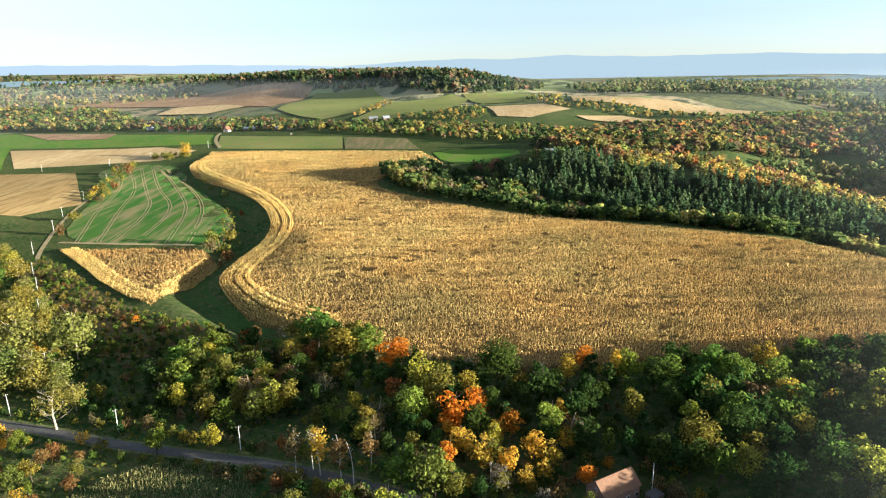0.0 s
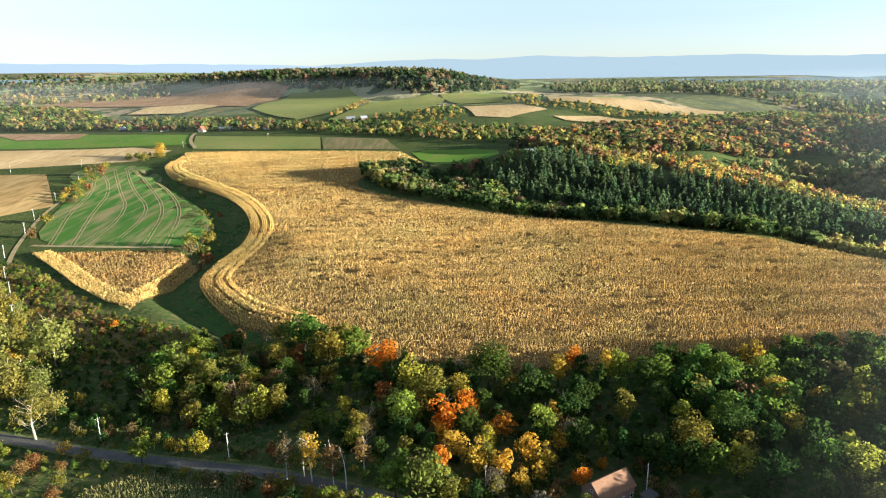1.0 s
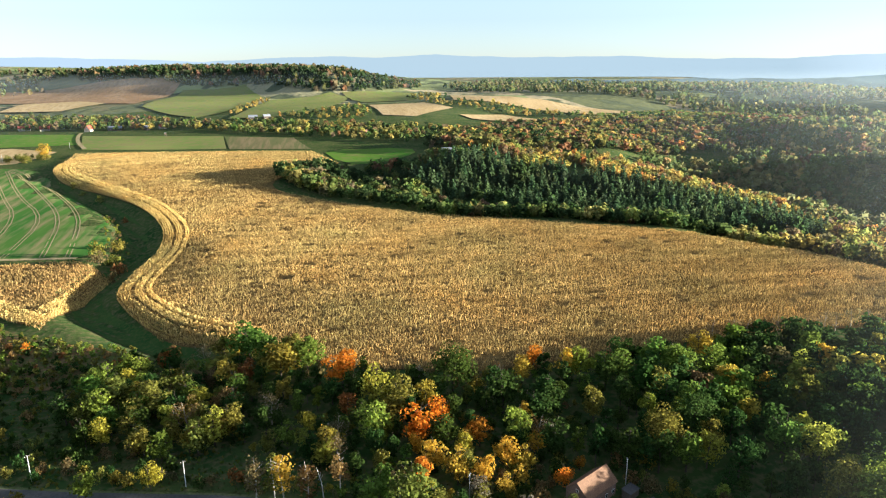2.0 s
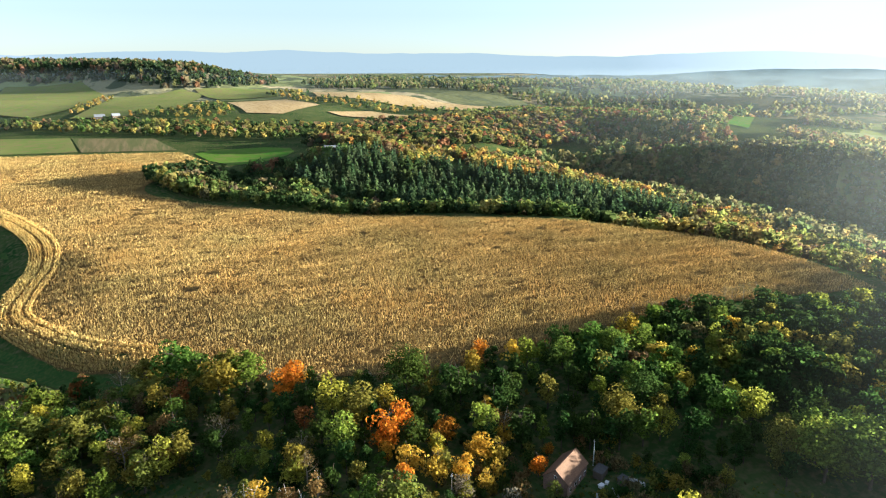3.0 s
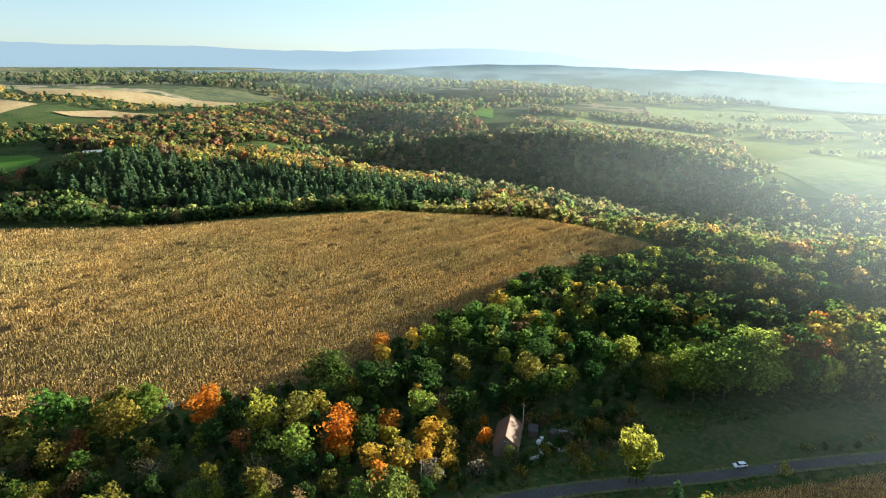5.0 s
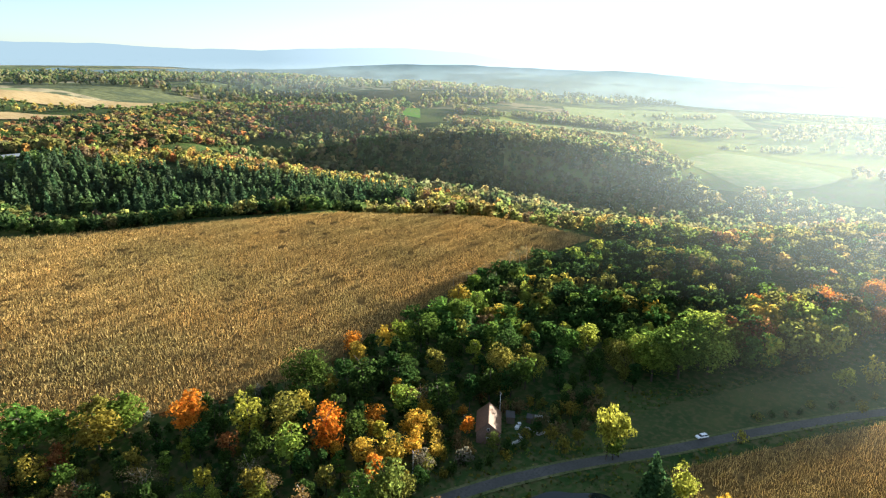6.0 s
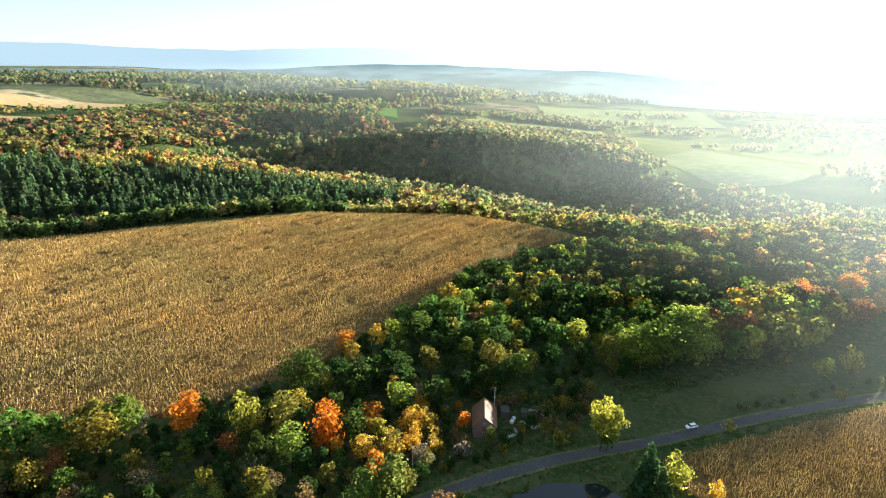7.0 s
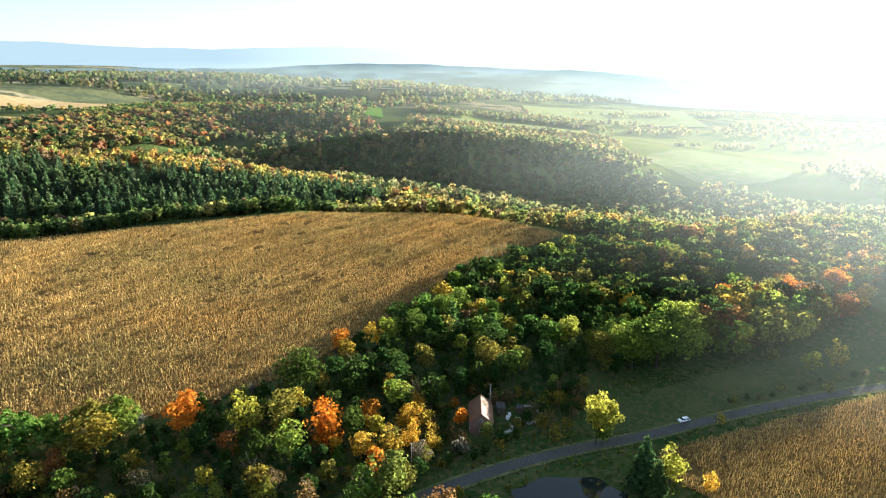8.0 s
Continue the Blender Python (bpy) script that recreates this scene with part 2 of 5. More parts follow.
STREAM = [(-70, 268), (-94, 302), (-118, 325), (-143, 357), (-154, 384), (-151, 433), (-149, 478), (-157, 519), (-189, 588), (-250, 684), (-302, 742)]    # the gully between the crops
LAND = np.array(NEAR_VALLEY + PLATEAU + SLOPE + LEFT + RAVINE + GORGE + RIDGE + NORTH + FAR, float)


def height(x, y):
    """The ground's height at the plan point(s) x, y."""
    x, y = np.asarray(x, float), np.asarray(y, float)
    top = np.zeros(x.shape); low = np.full(x.shape, 1e-12)
    for a, b, h, r in LAND:
        q = ((x - a) ** 2 + (y - b) ** 2) / (r * r)
        w = np.exp(-q * 0.6) + 2e-3 / (1 + q) ** 2
        top += w * h; low += w
    away = np.full(x.shape, 1e9)
    for (ax, ay), (bx, by) in zip(STREAM[:-1], STREAM[1:]):
        k = np.clip(((x - ax) * (bx - ax) + (y - ay) * (by - ay)) / ((bx - ax) ** 2 + (by - ay) ** 2), 0, 1)
        away = np.minimum(away, np.hypot(x - ax - k * (bx - ax), y - ay - k * (by - ay)))
    return top / low - 7.0 * np.exp(-((away / 10.0) ** 2))


def inside(px, py, poly):
    """Which of the points lie in the plan polygon."""
    res = np.zeros(len(px), bool)
    j = len(poly) - 1
    for i in range(len(poly)):
        (xi, yi), (xj, yj) = poly[i], poly[j]
        if yi != yj:
            res ^= ((yi > py) != (yj > py)) & (px < (xj - xi) * (py - yi) / (yj - yi) + xi)
        j = i
    return res


def smooth(poly, times=2, closed=True):
    """Rounds a plan outline by cutting its corners."""
    for _ in range(times):
        out = [] if closed else [poly[0]]
        n = len(poly)
        for i in range(n if closed else n - 1):
            (ax, ay), (bx, by) = poly[i], poly[(i + 1) % n]
            out += [(ax * 0.75 + bx * 0.25, ay * 0.75 + by * 0.25), (ax * 0.25 + bx * 0.75, ay * 0.25 + by * 0.75)]
        poly = out if closed else out + [poly[-1]]
    return poly


def mesh_of(name, verts, faces, mats, slots=None, tints=None, soft=False):
    """A mesh from numpy arrays; faces all have the same number of corners."""
    me = bpy.data.meshes.new(name)
    verts, faces = np.asarray(verts, np.float32), np.asarray(faces, np.int32)
    k = faces.shape[1]
    me.vertices.add(len(verts))
    me.vertices.foreach_set("co", verts.ravel())
    me.loops.add(faces.size)
    me.loops.foreach_set("vertex_index", faces.ravel())
    me.polygons.add(len(faces))
    me.polygons.foreach_set("loop_start", np.arange(0, faces.size, k, dtype=np.int32))
    me.polygons.foreach_set("loop_total", np.full(len(faces), k, np.int32))
    if slots is not None:
        me.polygons.foreach_set("material_index", np.asarray(slots, np.int32))
    me.polygons.foreach_set("use_smooth", np.full(len(faces), soft, bool))
    for m in mats:
        me.materials.append(m)
    if tints is not None:
        at = me.attributes.new("tint", "FLOAT_COLOR", "POINT")
        at.data.foreach_set("color", np.c_[tints, np.ones(len(tints))].astype(np.float32).ravel())
    me.update()
    me.validate()
    return me


def part(name, bm, mat, parent, label=""):
    """One bmesh as one mesh object under a thing or a part."""
    me = bpy.data.meshes.new(name)
    bm.to_mesh(me)
    bm.free()
    me.materials.append(mat)
    ob = new(name, me)
    ob.parent = parent
    if label:
        tagged(ob, label)
    return ob


def box(bm, x0, y0, z0, x1, y1, z1, bevel=0.0):
    r = bmesh.ops.create_cube(bm, size=1.0, matrix=Matrix.Translation(((x0 + x1) / 2, (y0 + y1) / 2, (z0 + z1) / 2)) @ Matrix.Diagonal((x1 - x0, y1 - y0, z1 - z0, 1)))
    if bevel:
        edges = list({ed for v in r["verts"] for ed in v.link_edges})
        bmesh.ops.bevel(bm, geom=edges, offset=bevel, segments=1, affect="EDGES")
    return bm


def boxed(*args, bevel=0.0):
    return box(bmesh.new(), *args, bevel=bevel)


def drape(name, outline, mat, lift=0.25, cell=18.0, label="", category="", rounded=2):
    """A piece of land that lies on the ground inside a plan outline."""
    pts = smooth(outline, rounded) if rounded else outline
    bm = bmesh.new()
    bm.faces.new([bm.verts.new((x, y, 0)) for x, y in pts])
    bmesh.ops.triangulate(bm, faces=bm.faces[:])
    for axis in (0, 1):
        lo, hi = min(p[axis] for p in pts), max(p[axis] for p in pts)
        for c in np.arange(lo + cell * 0.5, hi, cell):
            co, no = [0, 0, 0], [0, 0, 0]
            co[axis], no[axis] = float(c), 1
            bmesh.ops.bisect_plane(bm, geom=bm.verts[:] + bm.edges[:] + bm.faces[:], plane_co=co, plane_no=no)
    bmesh.ops.triangulate(bm, faces=[f for f in bm.faces if len(f.verts) > 4])
    zs = height([v.co.x for v in bm.verts], [v.co.y for v in bm.verts])
    for v, z in zip(bm.verts, zs):
        v.co.z = z + lift
    bmesh.ops.recalc_face_normals(bm, faces=bm.faces[:])
    if sum(f.normal.z for f in bm.faces) < 0:
        bmesh.ops.reverse_faces(bm, faces=bm.faces[:])
    for f in bm.faces:
        f.smooth = True
    me = bpy.data.meshes.new(name)
    bm.to_mesh(me)
    bm.free()
    me.materials.append(mat)
    return tagged(new(name, me), label or name.replace("_", " "), category or "field", kind="structure")


def ribbon(name, line, width, mat, lift, parent=None, rounded=2, step=4.0):
    """A strip of even width that follows a plan line over the ground."""
    pts = np.array(smooth(line, rounded, closed=False), float)
    seg = np.r_[0, np.cumsum(np.hypot(*np.diff(pts, axis=0).T))]
    s = np.arange(0, seg[-1], step)
    x, y = np.interp(s, seg, pts[:, 0]), np.interp(s, seg, pts[:, 1])
    dx, dy = np.gradient(x), np.gradient(y)
    k = np.hypot(dx, dy)
    nx, ny = -dy / k, dx / k
    rows = []
    for o in (-0.5, -0.17, 0.17, 0.5):
        px, py = x + nx * width * o, y + ny * width * o
        rows.append(np.c_[px, py, height(px, py) + lift])
    v = np.concatenate(rows)
    n = len(x)
    i = np.arange(n - 1)
    f = np.concatenate([np.c_[i + r * n, i + 1 + r * n, i + 1 + (r + 1) * n, i + (r + 1) * n] for r in range(3)])
    ob = new(name, mesh_of(name, v, f, [mat], soft=True))
    ob.parent = parent
    return ob


# ---------------------------------------------------------------- ground
rings = np.concatenate([[0], np.geomspace(8, 4720, 240)])
TURNS = 320
ang = np.linspace(0, 2 * math.pi, TURNS, endpoint=False)
gx, gy = 60 + np.outer(rings[1:], np.cos(ang)).ravel(), 150 + np.outer(rings[1:], np.sin(ang)).ravel()
gv = np.c_[gx, gy, height(gx, gy)]
i, j = np.meshgrid(np.arange(len(rings) - 2), np.arange(TURNS), indexing="ij")
i, j = i.ravel(), j.ravel()
jn = (j + 1) % TURNS
gf = np.c_[i * TURNS + j, (i + 1) * TURNS + j, (i + 1) * TURNS + jn, i * TURNS + jn]
hub = len(gv)
gv = np.r_[gv, [[60, 150, float(height(60, 150))]]]
gf = np.r_[gf, np.c_[np.full(TURNS // 2, hub), np.arange(0, TURNS, 2), np.arange(1, TURNS, 2), np.arange(2, TURNS + 2, 2) % TURNS]]
far = (np.hypot(gv[gf[:, 0], 0] - 60, gv[gf[:, 0], 1] - 150) > 1350).astype(int)
way = np.degrees(np.arctan2(gv[gf[:, 0], 1] - 150, gv[gf[:, 0], 0] - 60))
# eastern ground takes a paler green, making up for haze by colour
east = (np.hypot(gv[gf[:, 0], 0] - 60, gv[gf[:, 0], 1] - 150) > 610) & (np.abs(way + 4) < 35) & (far == 0)
far[east] = 2
tagged(new("ground", mesh_of("ground", gv, gf, [grass_mat, far_land_mat, field_green_mat], far, soft=True)), "rough autumn grassland with dry brown patches", "ground", kind="structure")

# plan outlines
CORN = [(-101, 315), (-125, 352), (-136, 379), (-133, 419), (-128, 460), (-134, 510), (-168, 588), (-229, 673), (-275, 722), (-292, 758), (-312, 895), (-132, 851), (-25, 819), (2, 722), (-45, 700), (-73, 640), (-16, 585), (41, 534), (141, 468), (228, 420), (275, 372), (297, 325), (300, 285), (285, 228), (212, 243), (151, 246), (72, 240), (18, 240), (-30, 262), (-70, 290)]
GREEN_FIELD = [(-406, 761), (-368, 820), (-300, 760), (-261, 687), (-193, 575), (-168, 521), (-173, 476), (-181, 459), (-291, 474), (-324, 583), (-350, 680)]
WEDGE = [(-274, 452), (-178, 452), (-152, 428), (-157, 331), (-205, 375), (-235, 412)]
drape("corn_field_floor", CORN, corn_soil_mat, 0.35, 12, "dry trampled floor of a ripe maize field")
drape("green_field", GREEN_FIELD, crop_green_mat, 0.25, 20, "green winter crop field with pale wheel tracks")
drape("corn_wedge_floor", WEDGE, corn_soil_mat, 0.35, 12, "dry floor of a wedge of ripe maize", rounded=1)
drape("stubble_field", [(-522, 765), (-425, 758), (-335, 600), (-365, 554), (-440, 560), (-560, 640)], stubble_mat, 0.3, 25, "golden maize stubble in straight rows", rounded=0)
drape("straw_field", [(-522, 799), (-620, 948), (-405, 953), (-340, 918), (-359, 841)], straw_mat, 0.3, 30, "pale straw stubble field", rounded=0)
drape("green_meadow", [(-860, 1230), (-364, 1081), (-330, 960), (-636, 975), (-530, 785), (-640, 720), (-900, 900)], meadow_green_mat, 0.3, 30, "bright green meadow", rounded=0)
drape("fallow_strip", [(-760, 1200), (-560, 1150), (-545, 1075), (-640, 1080)], plough_mat, 0.9, 30, "brown fallow strip in a green meadow", rounded=0)
drape("pasture", [(-352, 1060), (-147, 988), (-131, 878), (-313, 922)], field_green_mat, 0.4, 30, "flat olive green pasture", rounded=0)
drape("striped_plot", [(-145, 985), (-49, 945), (-26, 843), (-127, 873)], plot_mat, 0.4, 30, "striped kitchen plots of turned earth", rounded=0)
drape("bright_pasture", [(-15, 835), (95, 815), (90, 740), (52, 720), (4, 722)], meadow_green_mat, 0.4, 25, "bright green pasture beside dark woods", rounded=1)
drape("left_lawn", [(-500, 600), (-400, 540), (-330, 470), (-300, 380), (-420, 330), (-600, 450)], meadow_green_mat, 0.25, 25, "green grassland beside the pole line")
drape("tan_field", [(325, 1664), (534, 1498), (705, 1304), (576, 1229), (439, 1394), (302, 1513)], straw_mat, 2.0, 60, "long tan stubble field on a far slope", rounded=0)
drape("tan_field", [(253, 1236), (349, 1279), (415, 1131), (423, 1077), (358, 1120), (266, 1190)], straw_mat, 1.6, 60, "narrow tan stubble field above the woods", rounded=0)
drape("tan_field", [(99, 1443), (229, 1493), (258, 1317), (162, 1187), (104, 1209)], straw_mat, 1.6, 60, "tan stubble field on a far slope", rounded=0)
drape("hill_meadow", [(-372, 1522), (-363, 1974), (-191, 1918), (-128, 1706), (-190, 1400), (-230, 1300)], field_green_mat, 2.0, 60, "green meadow below a wooded hill", rounded=0)
drape("hill_meadow", [(-168, 1242), (-115, 1674), (32, 1751), (74, 1709), (1, 1302), (-93, 1226)], field_green_mat, 2.0, 60, "olive meadow with a hedge across it", rounded=0)
drape("hill_meadow", [(60, 1750), (250, 1800), (230, 1600), (100, 1560)], field_green_mat, 2.0, 60, "pale green meadow on a hillside", rounded=0)
drape("ploughed_field", [(-1050, 2178), (-698, 2195), (-378, 2061), (-397, 1573), (-638, 1662), (-1000, 1800)], plough_mat, 2.0, 70, "wide brown ploughed field", rounded=0)
drape("straw_field", [(-640, 1500), (-635, 1622), (-531, 1660), (-460, 1584), (-520, 1490)], straw_mat, 3.5, 60, "pale straw field before ploughed land", rounded=0)
drape("hillside_strip", [(775, 820), (860, 880), (950, 940), (975, 915), (890, 840), (800, 770)], meadow_green_mat, 1.0, 25, "bright green strip between woods on a ridge", rounded=0)
drape("pale_field", [(730, 266), (798, 325), (985, 286), (849, 125), (746, 128), (683, 202)], pale_field_mat, 0.6, 20, "pale field with haze put into its colour", rounded=1)
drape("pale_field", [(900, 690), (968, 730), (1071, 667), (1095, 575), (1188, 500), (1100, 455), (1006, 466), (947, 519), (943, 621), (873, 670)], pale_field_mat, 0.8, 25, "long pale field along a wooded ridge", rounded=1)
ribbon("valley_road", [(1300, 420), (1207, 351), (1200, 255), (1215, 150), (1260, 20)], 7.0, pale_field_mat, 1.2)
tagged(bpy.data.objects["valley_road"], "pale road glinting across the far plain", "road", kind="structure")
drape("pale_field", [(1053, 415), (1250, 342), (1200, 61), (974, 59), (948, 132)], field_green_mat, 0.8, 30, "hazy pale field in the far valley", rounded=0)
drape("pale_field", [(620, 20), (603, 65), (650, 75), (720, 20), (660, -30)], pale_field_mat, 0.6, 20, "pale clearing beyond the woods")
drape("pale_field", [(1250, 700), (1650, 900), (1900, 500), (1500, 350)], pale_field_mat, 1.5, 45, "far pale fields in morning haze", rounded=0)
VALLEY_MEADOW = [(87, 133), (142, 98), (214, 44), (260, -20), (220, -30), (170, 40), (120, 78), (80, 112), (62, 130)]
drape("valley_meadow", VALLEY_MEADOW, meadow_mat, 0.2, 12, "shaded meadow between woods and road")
ROADSIDE_CORN = [(58, 112), (78, 98), (116, 70), (158, 38), (200, -10), (150, -60), (80, -20), (52, 40), (46, 85)]
drape("roadside_corn_floor", ROADSIDE_CORN, corn_soil_mat, 0.35, 8, "dry floor of the maize beside the road")
NEAR_CORN = [(-120, 160), (-108, 180), (-92, 189), (-74, 188), (-60, 176), (-50, 140), (-90, 120)]
drape("near_corn_floor", NEAR_CORN, grass_mat, 0.6, 10, "grassy floor of a green maize patch")

# the gully's shade is partly put into this grass strip's dark green
ribbon("stream_bank", STREAM, 15.0, bank_mat, 0.2)
tagged(bpy.data.objects["stream_bank"], "green grass in a sunken stream bed, darkened for shade", "stream bank", kind="structure")
drape("scrub_bank", [(-160, 322), (-205, 366), (-245, 410), (-285, 440), (-268, 390), (-225, 320), (-180, 280), (-130, 262), (-100, 290)], scrub_ground_mat, 0.25, 12, "rough russet and green scrub below the maize")
# wheel tracks through the green crop
for k in (0.1, 0.27, 0.45, 0.62, 0.78, 0.92):
    left, right = [(-290, 478), (-318, 580), (-345, 680), (-385, 770)], [(-185, 465), (-190, 560), (-262, 680), (-330, 790)]
    line = [(l[0] + (r[0] - l[0]) * k + 6 * math.sin(3 * q + k * 9), l[1] + (r[1] - l[1]) * k) for q, (l, r) in enumerate(zip(left, right))]
    for side in (-1.3, 1.3):
        t = ribbon("wheel_track", [(x + side, y) for x, y in line], 0.8, track_mat, 0.32)
        tagged(t, "pale wheel track through a green crop", "wheel track", "tracks in the green crop", "structure")
ribbon("field_headland", [(-181, 462), (-240, 468), (-290, 477)], 4.0, track_mat, 0.34)
tagged(bpy.data.objects["field_headland"], "bare headland along the crop's edge", "field", kind="structure")

ROAD = [(-420, 240), (-300, 232), (-200, 222), (-163, 216), (-115, 201), (-84, 194), (-50, 186), (-15, 170), (20, 156), (50, 136), (69, 117), (86, 104), (109, 87), (159, 45), (220, -25), (300, -120)]
ribbon("road", ROAD, 4.4, asphalt_mat, 0.28, step=3.0)
tagged(bpy.data.objects["road"], "narrow grey asphalt country road", "road", kind="structure")
for side in (-2.8, 2.8):
    v = ribbon("verge", [(x - side * 0.5, y - side * 0.85) for x, y in ROAD], 1.3, verge_mat, 0.24, step=3.0)
    tagged(v, "dry grass verge beside the road", "verge", kind="structure")
ribbon("farm_track", [(-310, 925), (-335, 980), (-358, 1060), (-365, 1100)], 5.0, track_mat, 1.0)
tagged(bpy.data.objects["farm_track"], "farm track to the village", "track", kind="structure")
ribbon("field_path", [(-245, 360), (-262, 400), (-292, 460), (-318, 530), (-340, 620)], 3.0, track_mat, 0.3)
tagged(bpy.data.objects["field_path"], "worn path along the pole line", "track", kind="structure")

# pond
POND = float(height([22, 30, 40, 38, 25, 16], [143, 137, 123, 113, 118, 132]).max()) + 0.12
wm, wnodes, wl, wb = material("pond_water", 0.03)
wb.inputs["Base Color"].default_value = (0.012, 0.018, 0.016, 1)
wb.inputs["Specular IOR Level"].default_value = 0.25
bump(wm, noise_at(wm, 0.8, 3), 0.05, 0.02)
pond = drape("pond", [(20, 143), (27, 139), (34, 136), (37, 129), (43, 122), (39, 115), (40, 110), (31, 112), (28, 120), (20, 123), (17, 134)], wm, 0.3, 200, "dark still pond beside the road", "water")
for v in pond.data.vertices:
    v.co.z = POND


# ---------------------------------------------------------------- vegetation shapes
def sprays(rng, at, out, size, flat=1.0, wild=0.55):
    """Leaf sprays: one crooked quad at each point, facing roughly outward."""
    n = len(at)
    nor = out + rng.normal(0, wild, (n, 3))
    nor /= np.linalg.norm(nor, axis=1)[:, None] + 1e-9
    ref = rng.normal(0, 1, (n, 3))
    u = np.cross(nor, ref)
    u /= np.linalg.norm(u, axis=1)[:, None] + 1e-9
    w = np.cross(nor, u) * flat
    s = (size * rng.uniform(0.6, 1.35, n))[:, None]
    corner = []
    for a, b in ((-1, -0.6), (0.5, -1), (1, 0.55), (-0.4, 1)):
        corner.append(at + (u * a + w * b) * s * 0.5 * rng.uniform(0.7, 1.2, (n, 1)) + nor * s * rng.uniform(-0.2, 0.2, (n, 1)))
    v = np.stack(corner, 1).reshape(-1, 3)
    return v, np.arange(4 * n).reshape(n, 4)


def round_crown(rng, h, r, n, size, low=0.25, blobs=16, lean=0.0, flat=1.0):
    """A broadleaf crown: many clumps on limbs, with gaps between."""
    c = rng.normal(0, 1, (blobs, 3))
    c /= np.linalg.norm(c, axis=1)[:, None]
    c *= rng.uniform(0.35, 0.8, (blobs, 1))
    mid, half = h * (1 + low) / 2, h * (1 - low) / 2
    taper = 1 - 0.25 * np.clip(c[:, 2:3], 0, 1)
    skew = rng.uniform(0.78, 1.22, 2)
    c = c * np.array([r * skew[0], r * skew[1], half]) * np.c_[taper, taper, np.ones(blobs)] + [0, 0, mid]
    br = rng.uniform(0.18, 0.48, blobs) * r
    pick = rng.integers(0, blobs, n)
    d = rng.normal(0, 1, (n, 3)) + [0, 0, 0.35]
    d /= np.linalg.norm(d, axis=1)[:, None]
    p = c[pick] + d * (br[pick] * rng.uniform(0.75, 1.08, n))[:, None] * [1, 1, 0.85]
    o = d * 0.75 + (p - [0, 0, mid]) / (np.linalg.norm(p - [0, 0, mid], axis=1)[:, None] + 1e-6) * 0.5
    p[:, 0] += lean * p[:, 2]
    return sprays(rng, p, o, size, flat)


def cone_crown(rng, h, r, n, size, low=0.08):
    """A spruce crown: whorls of drooping boughs that narrow to a tip."""
    z = h * (low + (1 - low) * (1 - np.sqrt(rng.uniform(0, 1, n)) ** 1.15))
    whorl = 0.78 + 0.22 * np.cos(z / h * 2 * math.pi * 11)
    a = rng.uniform(0, 2 * math.pi, n)
    bough = 0.85 + 0.2 * np.sin(a * 5 + z * 2.1)
    rad = r * (1 - z / h) ** 0.9 * whorl * bough * rng.uniform(0.7, 1.05, n) + 0.05
    p = np.c_[rad * np.cos(a), rad * np.sin(a), z]
    o = np.c_[np.cos(a), np.sin(a), np.full(n, 0.55)]
    return sprays(rng, p, o, size * (0.5 + 0.6 * (1 - z / h)), 0.8, 0.4)


def tube(path, radii, sides=5):
    """A tapered tube of quads along a list of points."""
    rows = []
    for (x, y, z), r in zip(path, radii):
        a = np.linspace(0, 2 * math.pi, sides, endpoint=False)
        rows.append(np.c_[x + r * np.cos(a), y + r * np.sin(a), np.full(sides, z)])
    v = np.concatenate(rows)
    f = [(k * sides + s, k * sides + (s + 1) % sides, (k + 1) * sides + (s + 1) % sides, (k + 1) * sides + s) for k in range(len(path) - 1) for s in range(sides)]
    return v, np.array(f)


def join(pieces):
    vs, fs, base = [], [], 0
    for v, f in pieces:
        vs.append(v)
        fs.append(f + base)
        base += len(v)
    return np.concatenate(vs), np.concatenate(fs)


def limbs(rng, h, r, trunk=0.03, count=7, twigs=0, start=0.3, top=0.92):
    """A trunk that tapers and bends, with limbs and, on bare trees, twigs."""
    bend = rng.normal(0, 0.03 * h, (4, 2))
    bend[0] = 0
    zs = np.array([-0.5, 0.35 * h, 0.65 * h, top * h])
    path = [(bend[k, 0] * k / 2, bend[k, 1] * k / 2, zs[k]) for k in range(4)]
    t = trunk * h
    out = [tube(path, [t * 0.6, t * 0.42, t * 0.25, t * 0.07], 6)]
    for k in range(count):
        z0 = h * rng.uniform(start, 0.8)
        f = np.interp(z0, zs, np.arange(4))
        x0, y0 = np.interp(z0, zs, [p[0] for p in path]), np.interp(z0, zs, [p[1] for p in path])
        a = rng.uniform(0, 2 * math.pi)
        ln = r * rng.uniform(0.55, 0.95) * (1.15 - z0 / h * 0.5)
        rise = rng.uniform(0.5, 1.2) * ln
        p1 = (x0 + math.cos(a) * ln * 0.5, y0 + math.sin(a) * ln * 0.5, z0 + rise * 0.4)
        p2 = (x0 + math.cos(a) * ln, y0 + math.sin(a) * ln, z0 + rise)
        out.append(tube([(x0, y0, z0), p1, p2], [t * 0.2, t * 0.13, t * 0.03], 4))
        for _ in range(twigs):
            q = rng.uniform(0.3, 1)
            s = np.array(p1) * (1 - q) + np.array(p2) * q
            d = rng.normal(0, 0.5, 3) * [1, 1, 0.6] + [math.cos(a) * 0.4, math.sin(a) * 0.4, 0.8]
            e2 = s + d * ln * 0.35
            out.append(tube([tuple(s), tuple(e2)], [t * 0.06, t * 0.02], 3))
    return join(out)


def twig_cloud(rng, h, r, n, size):
    """The fine twigs of a nearly bare crown: narrow slivers that fan upward."""
    v, f = round_crown(rng, h, r, n, size, 0.3, 16, 0.0, 0.3)
    return v, f


SHAPES = {}


